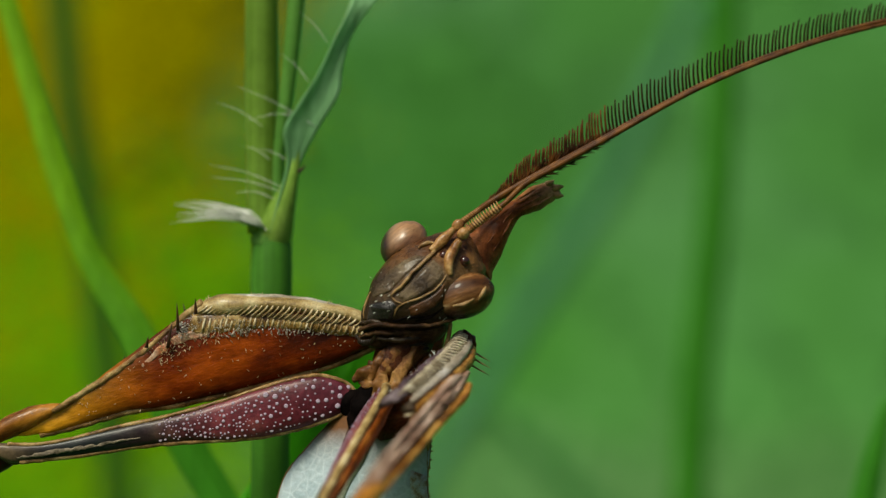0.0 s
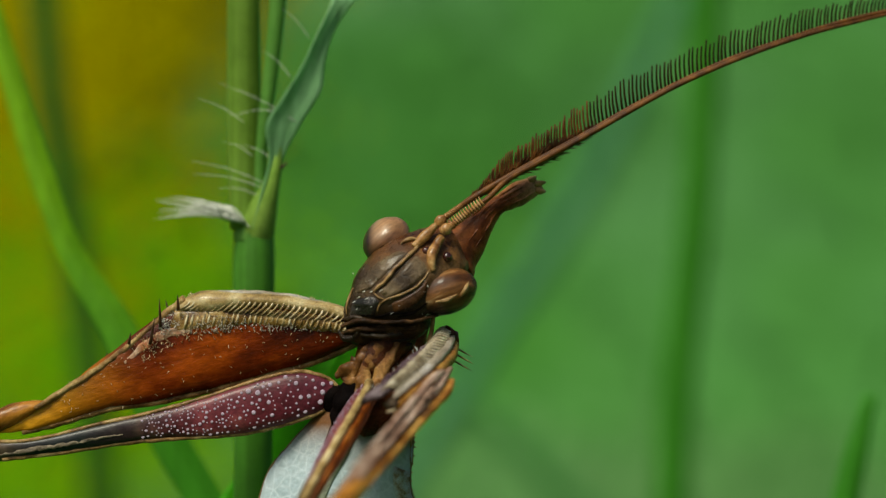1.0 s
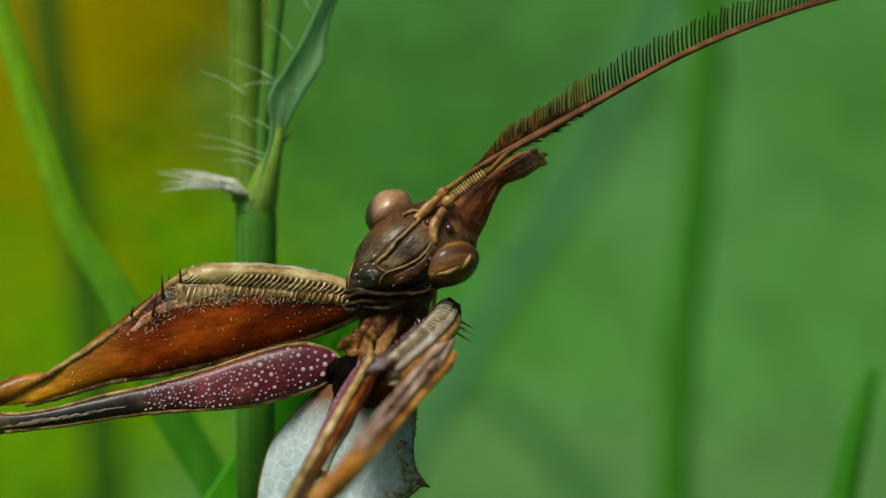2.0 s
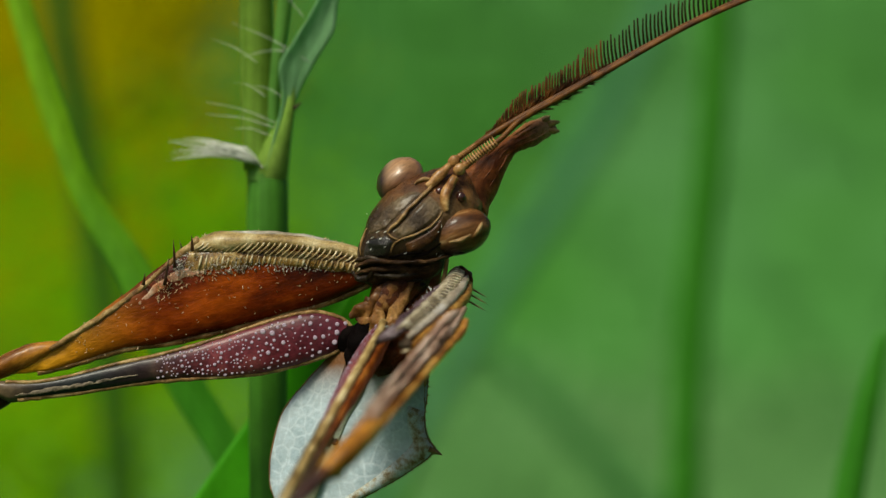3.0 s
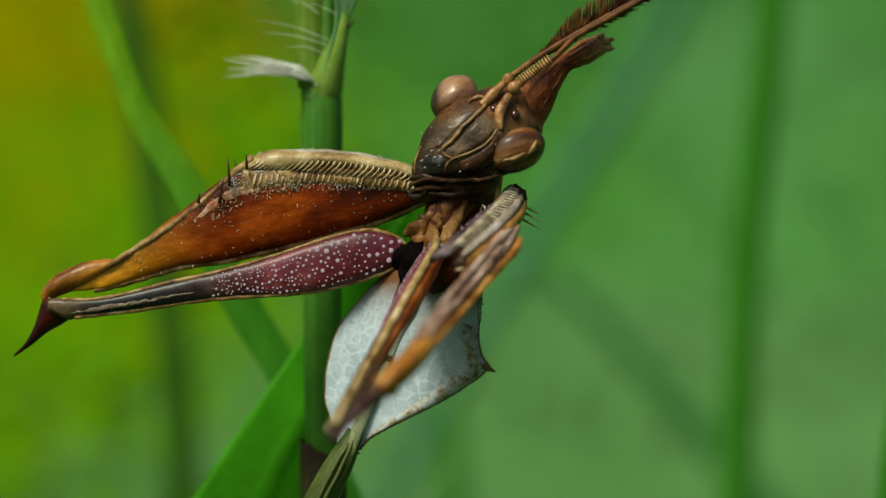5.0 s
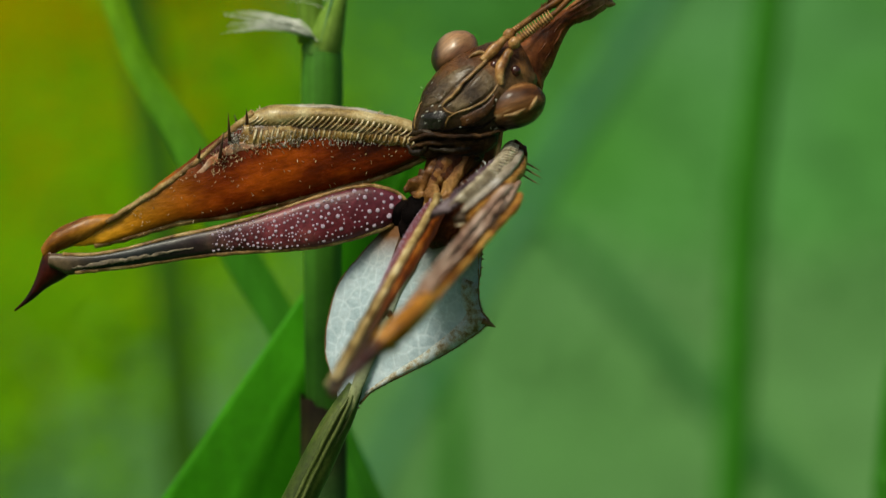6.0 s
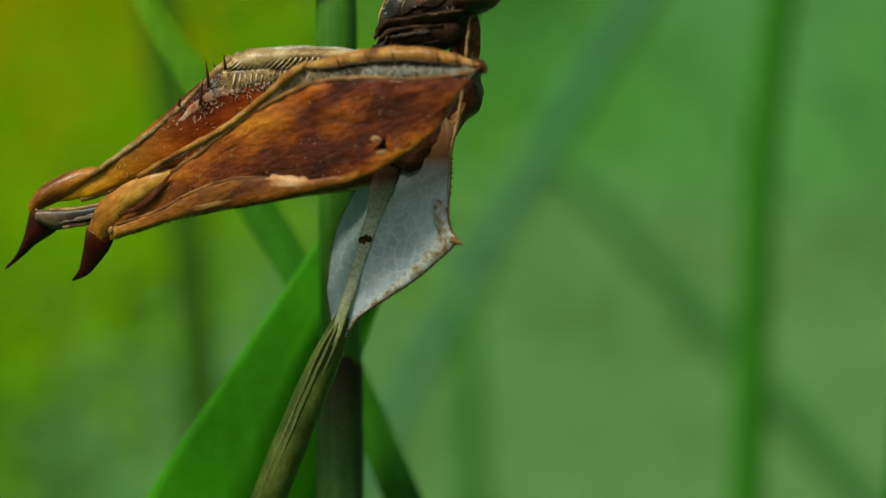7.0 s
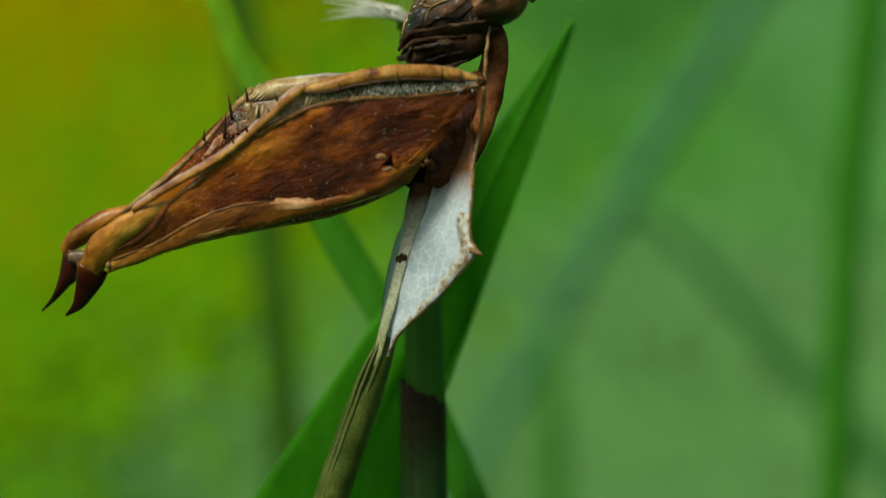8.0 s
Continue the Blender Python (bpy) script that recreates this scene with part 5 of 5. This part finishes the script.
    face_plate(((826, 222), (775, 250), (745, 285), (735, 314)), ((848, 224), (812, 259), (792, 278), (774, 296)), M_FRONS, 3.0, "olive-brown face plate")
    face_plate(((858, 224), (818, 262), (799, 282), (780, 302)), ((879, 258), (853, 289), (827, 304), (798, 315)), M_FRONS, 4.0, "olive-brown face plate")
    face_plate(((738, 314), (733, 326), (730, 336), (730, 346)), ((776, 304), (790, 318), (786, 332), (780, 346)), M_CLYPEUS, 4.5, "dark glossy plate above the mouth")
    face_plate(((876, 268), (856, 292), (830, 308), (802, 320)), ((872, 300), (858, 318), (840, 330), (806, 342)), M_CHEEK, 3.0, "red-brown cheek")
    g = Geo()
    for u, v in ((742, 318), (750, 310), (764, 312), (748, 330), (772, 300), (759, 300)):
        g.egg(on(u, v, 3.6), ((3.0, 0, 1.6), (0, 0.8, 0), (0, 0, 0.9)), 6, 4)
    part("white_specks", g, M_HAIR, ob, "tiny white specks", kind="stuff")
    # jaws: dark layered edges underneath
    g = Geo()
    g.tube([h(720, 362, -22), h(745, 352, -50), h(800, 354, -62), h(856, 350, -60), h(892, 340, -44)], [3.5, 4.5, 3.5, 3, 2], 8, 10, 2.5, 0.08)
    part("upper_lip", g, M_MOUTH, ob, "dark upper lip")
    g = Geo()
    g.tube([h(722, 374, -14), h(752, 366, -44), h(800, 366, -50), h(850, 362, -40)], [4, 5, 4, 2.5], 8, 10, 2.5, 0.08)
    part("lower_lip", g, M_MOUTH, ob, "dark lower lip")
    part("jaw", Geo().egg(h(802, 368, -6), ((78, 0, 10), (0, 42, 0), (0, 0, 24)), 26, 18, 6, 0.04), M_MOUTH, ob, "dark layered mouthparts")
    for pts in (((716, 370, -10), (728, 384, -26), (742, 380, -34), (752, 368, -44)), ((720, 352, -18), (740, 346, -44), (770, 350, -58)), ((745, 386, -8), (790, 390, -26), (838, 384, -22)),
                ((760, 398, 6), (800, 404, -10), (846, 390, -6)), ((752, 376, -40), (790, 378, -48), (830, 374, -42))):
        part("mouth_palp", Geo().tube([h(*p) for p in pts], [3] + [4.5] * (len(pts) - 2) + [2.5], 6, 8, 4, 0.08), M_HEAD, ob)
    # forked crown cone
    sec = [(h(885, 190, 30), h(955, 272, 16), 38), (h(918, 176, 40), h(964, 240, 32), 33), (h(948, 156, 46), h(982, 200, 42), 27), (h(970, 140, 52), h(1002, 164, 50), 22), (h(988, 130, 54), h(1014, 154, 52), 20),
           (h(1016, 110, 56), h(1042, 144, 56), 20), (h(1046, 98, 58), h(1066, 126, 58), 16), (h(1060, 97, 58), h(1076, 114, 58), 8)]
    cone = part("crown_cone", Geo().loft(sec, 8, 24, 4, 0.025), M_CONE, ob, "red-brown crown cone with a forked tip")
    for side, r in ((-0.55, 2.2), (-0.12, 2.8), (0.34, 2.4), (0.7, 2.0)):
        pts = [(np.array(a) + np.array(b)) / 2 + (np.array(a) - np.array(b)) / 2 * side + np.array((0, -th * math.sqrt(1 - side * side) * 0.97, 0)) for a, b, th in sec[1:-1]]
        part("cone_ridge", Geo().tube(pts, [0.6] + [r] * (len(pts) - 2) + [0.8], 8, 8, 1.8, 0.07), M_CONE, cone)
    for u, v, way, ln in ((1052, 101, (0.7, 0, 0.45), 18), (1062, 108, (1, 0, 0.25), 20), (1064, 118, (1, 0, -0.1), 17)):
        part("cone_tip", Geo().tube([h(u, v, 50), h(u, v, 48) + np.array(way) * ln * 0.6, h(u, v, 50) + np.array(way) * ln], [7, 5.5, 1.5], 5, 8, 1.5, 0.08), M_KEEL, ob, "pale lobe of the forked tip")
    # simple eyes
    for c, r in (((869, 228), 8), ((906, 238), 9), ((888, 220), 6)):
        part("ocellus", Geo().egg(on(*c, -2), ((r, 0, 0), (0, r, 0), (0, 0, r * 1.1)), 14, 12), M_EYEDOT, ob, "dark bead-like simple eye")
    # first joints of the antennae
    for pts, rad in (([on(846, 220), on(856, 212, 6), h(874, 194, -44), h(886, 182, -36)], [5.5, 8, 8.5, 6.5]), ([on(882, 262), on(878, 244, 6), on(884, 222, 8), h(896, 202, -48)], [5, 8.5, 9, 6.5])):
        part("scape", Geo().tube(pts, rad, 8, 14, 2, 0.06), M_SCAPE, ob, "tan first antenna joint")
    for c in ((894, 174, -34), (904, 188, -46)):
        part("pedicel", Geo().egg(h(*c), ((9, 0, 8), (0, 9, 0), (-7, 0, 8)), 16, 12, 1.5, 0.08), M_SCAPE, ob, "rounded second antenna joint")
    # antennae: the combed one and its mate running just below
    path = [(896, 172, -32), (922, 153, -14), (942, 139, 0), (985, 112, 10), (1060, 69, 20), (1145, 22, 30), (1240, -33, 40), (1335, -83, 50), (1430, -126, 60), (1515, -156, 70), (1620, -190, 90), (1720, -214, 110)]
    rows = curve_through([h(*p) for p in path], 14)
    rad = np.interp(np.linspace(0, 1, 12), [0, .1, .2, .35, 1], [5, 5, 6.5, 7, 5])
    ant = part("antenna", Geo().tube([h(*p) for p in path], rad, 14, 8), M_ANT, ob, "long russet antenna combed along one side")
    g = Geo()
    for i in range(10):
        p, r0 = rows[3 + 2 * i], 7.5 - 0.1 * i
        t = rows[4 + 2 * i] - p
        t = t / np.linalg.norm(t)
        g.egg(p, (t * 4.5, np.cross(t, (0, 1, 0)) * r0, np.array((0, r0, 0))), 10, 6)
    part("antenna_base_rings", g, M_SCAPE, ob, kind="stuff")
    rnd = random.Random(8)
    g = Geo()
    dist = np.concatenate([[0], np.cumsum(np.linalg.norm(np.diff(rows, axis=0), axis=1))])
    s, k = 95.0, 0
    while s < dist[-1]:
        p = np.array([np.interp(s, dist, rows[:, j]) for j in range(3)])
        q = np.array([np.interp(s + 4, dist, rows[:, j]) for j in range(3)])
        t = (q - p) / np.linalg.norm(q - p)
        up = np.cross(t, (0, 1.0, 0))
        up = up if up[2] > 0 else -up
        ln = np.interp(s, [95, 130, 230, 320, 700, dist[-1]], [10, 34, 42, 50, 44, 26]) * rnd.uniform(0.85, 1.1)
        lean = np.interp(s, [95, 250, 330], [1.6, 1.3, 1.15]) + rnd.uniform(-.1, .1)
        way = up + t * (-lean if s < 0 else lean * 0.4)
        g = Geo().tube([p, p + way * ln * 0.55 - t * 1.5, p + way * ln + np.array((0, -2, 0))], [2.4, 2.0, 1.5], 2, 5)
        part("antenna_tooth", g, M_BRUSH if s < 330 else M_TOOTH, ob)
        s += np.interp(s, [95, 250, 330], [4.5, 5.5, 8.0]) * rnd.uniform(0.86, 1.14)
    path2 = [(906, 188, -46), (916, 180, -40), (944, 158, -30), (977, 134, -20), (1010, 102, -6), (1065, 70, 8), (1150, 22, 22), (1338, -82, 44), (1520, -155, 64), (1725, -211, 105)]
    part("antenna", Geo().tube([h(*p) for p in path2], [5, 6, 5, 5, 5.5, 5.5, 5, 4.5, 4, 3], 14, 8), M_ANT, ob, "second russet antenna lying along the first")
    rows2 = curve_through([h(*p) for p in path2], 14)
    g = Geo()
    for i in range(15):
        p = rows2[10 + 2 * i] if 10 + 2 * i < len(rows2) - 1 else rows2[-2]
        t = rows2[min(11 + 2 * i, len(rows2) - 1)] - p
        t = t / (np.linalg.norm(t) + 1e-9)
        g.egg(p, (t * 2.6, np.cross(t, (0, 1, 0)) * 8.5, np.array((0, 8, 0))), 10, 6)
        up = np.cross(t, (0, 1.0, 0))
        up = up if up[2] > 0 else -up
        g.spike(p + up * 5, up + 0.2 * t, 8, 2.2, 5)
    brush = Geo()
    for i in range(260):
        f = rnd.uniform(0, 1)
        p = np.array([np.interp(75 + 260 * f, dist, rows[:, j]) for j in range(3)])
        q = np.array([np.interp(85 + 260 * f, dist, rows[:, j]) for j in range(3)])
        t = (q - p) / np.linalg.norm(q - p)
        up = np.cross(t, (0, 1.0, 0))
        up = up if up[2] > 0 else -up
        ss = 1 if i % 3 else -0.75
        brush.spike(p + up * ss * 3, t * rnd.uniform(0.8, 1.3) + up * ss * rnd.uniform(0.5, 1.0) + np.array((0, rnd.uniform(-.4, .2), 0)), rnd.uniform(16, 34) * math.sin(0.4 + 2.3 * f), 1.7, 4)
    part("antenna_brush", brush, M_BRUSH, ob, "dense reddish brush at the foot of the comb", kind="stuff")
    part("antenna_beads", g, M_SCAPE, ob, "beaded tan antenna base", kind="stuff")
    # few stray hairs
    g = Geo()
    for i in range(20):
        u, v = rnd.uniform(735, 880), rnd.uniform(255, 345)
        if (u - 735) + (345 - v) < 40:
            continue
        g.spike(on(u, v), (rnd.uniform(-1, 1), -1, rnd.uniform(-1, 1)), rnd.uniform(6, 14), 0.5, 4)
    part("face_hairs", g, M_HAIR, ob, kind="stuff")
    return ob


head_part = head()
HEAD_BASE = Vector(loc(850, 290, 10)) * U


def motions():
    """The insect shifts to one side, lifts its head, and swings the near foreleg up."""
    def shift(du, dv):
        return Vector((du * U, 0, -dv * U))

    body = [(0.0, 0, 0), (6.5, 0, 0), (6.6, -2, -1), (6.7, -10, 1), (6.8, -20, 2), (6.9, -27, 2), (7.0, -31, 3), (7.2, -48, -1), (7.4, -99, -17), (7.5, -105, -19), (7.7, -119, -27), (8.0, -165, -30)]
    walk(mantis, [(t, Matrix.Translation(ROOT + shift(a, b))) for t, a, b in body])

    swing = [(0.0, 52, 14, 78, 43, -6, 84), (6.5, 52, 14, 78, 43, -6, 84), (6.6, 52, 18, 70, 43, -7, 83), (6.7, 70, 30, 23, 38, -11.5, 69), (6.8, 22, 20, 18, 21.7, -9.5, 50.8),
             (6.9, -22, -120, -6, 3, -6.0, -16.5), (7.0, -28, -130, -7, 2, -5.8, -14.7), (7.2, -34, -130, -10, 2, -6.3, -13.6), (7.5, -24, -130, -9, 2, -7.0, -12.8),
             (7.7, -31, -100, -13, 6, -8.0, -6), (8.0, -37, -50, -18.5, 14, -9.5, 2.8)]
    walk(near_leg, [(t, Matrix.Translation(Vector(NEAR_BASE) * U + shift(u, v) + Vector((0, d * U, 0))) @ pose(0, 0, 0, a, b, c)) for t, u, d, v, a, b, c in swing])
    comb = [(0.0, 7, 0, -6, 75, -22.3, 63), (6.5, 7, 0, -6, 75, -22.3, 63), (6.6, 4, 0, -4, 73, -22, 63), (6.7, 24, 8, 4, 58, -18, 62)] + swing[4:]
    walk(near_tibia, [(t, Matrix.Translation(Vector(NEAR_BASE) * U + shift(u, v) + Vector((0, d * U, 0))) @ pose(0, 0, 0, a, b, c)) for t, u, d, v, a, b, c in comb])
    fold = [(0.0, 22, 0, 24, 36, -21, 79), (6.5, 22, 0, 24, 36, -21, 79), (6.6, 19, 0, 23, 37, -21, 78.6), (6.7, 10, 0, 0, 42, -17, 70), (6.8, 0, 0, 0, 18, -9.5, 36)] + [(r[0], r[1] + 14, min(r[2] + 150, 10), r[3], r[4], r[5] + 3.0, r[6]) for r in swing[5:]]
    walk(near_coxa, [(t, Matrix.Translation(Vector(NEAR_BASE) * U + shift(u, v) + Vector((0, d * U, 0))) @ pose(0, 0, 0, a, b, c)) for t, u, d, v, a, b, c in fold])

    far = [(0.0, 2, 5, -0.4), (6.6, 2, 5, -0.4), (6.7, 8, 0, 1.2), (6.8, -4, -6, 2.2), (6.9, -17, -12, 2.4), (7.0, -24, -16, 2.6), (7.2, -27, -20, 3.4), (7.5, -14, -19, 4.4), (8.0, 3, -12, 5.8)]
    walk(far_leg, [(t, Matrix.Translation(Vector(FAR_BASE) * U + shift(a, b)) @ pose(0, 0, 0, 0, -c, 0)) for t, a, b, c in far])

    walk(far_coxa, [(t, Matrix.Translation(Vector(FAR_BASE) * U + shift(a, b)) @ pose(0, 0, 0, 0, -c, 0)) for t, a, b, c in far])

    axis = Vector(loc(760, 450) - loc(618, 828)).normalized()
    turn = [(0.0, 0, 0, 0, 0), (6.6, 0, -4, 0, -2), (6.7, 0, -14, -0.2, -6), (6.8, -8, -26, 1.0, -14), (7.0, -16, -38, 3.0, -22), (7.2, -4, -36, 4.4, -25), (7.5, 11, -36, 4.2, -25), (8.0, 45, -37, 6.0, -36)]
    walk(shield_part, [(t, Matrix.Translation(SHIELD_BASE + shift(a, b)) @ pose(0, 0, 0, 0, -c, 0) @ Matrix.Rotation(radians(e), 4, axis)) for t, a, b, c, e in turn])

    nod = [(0.0, 0, 0, 0, 0, 0), (6.5, 0, 0, 0, 0, 0), (6.6, -6, -8, -5, -2, 0), (6.7, -26, -30, -26, -9, -1), (6.8, -48, -48, -27, -6, -12), (6.9, -52, -76, -27, -6, -13),
           (7.0, -51, -80, -27, -6, -14), (7.2, -62, -82, -27, -6, -14), (7.5, -45, -86, -27, -6, -14), (8.0, -24, -96, -27, -6, -14)]
    walk(head_part, [(t, Matrix.Translation(HEAD_BASE + shift(a, b)) @ pose(0, 0, 0, *turns)) for t, a, b, *turns in nod])


motions()
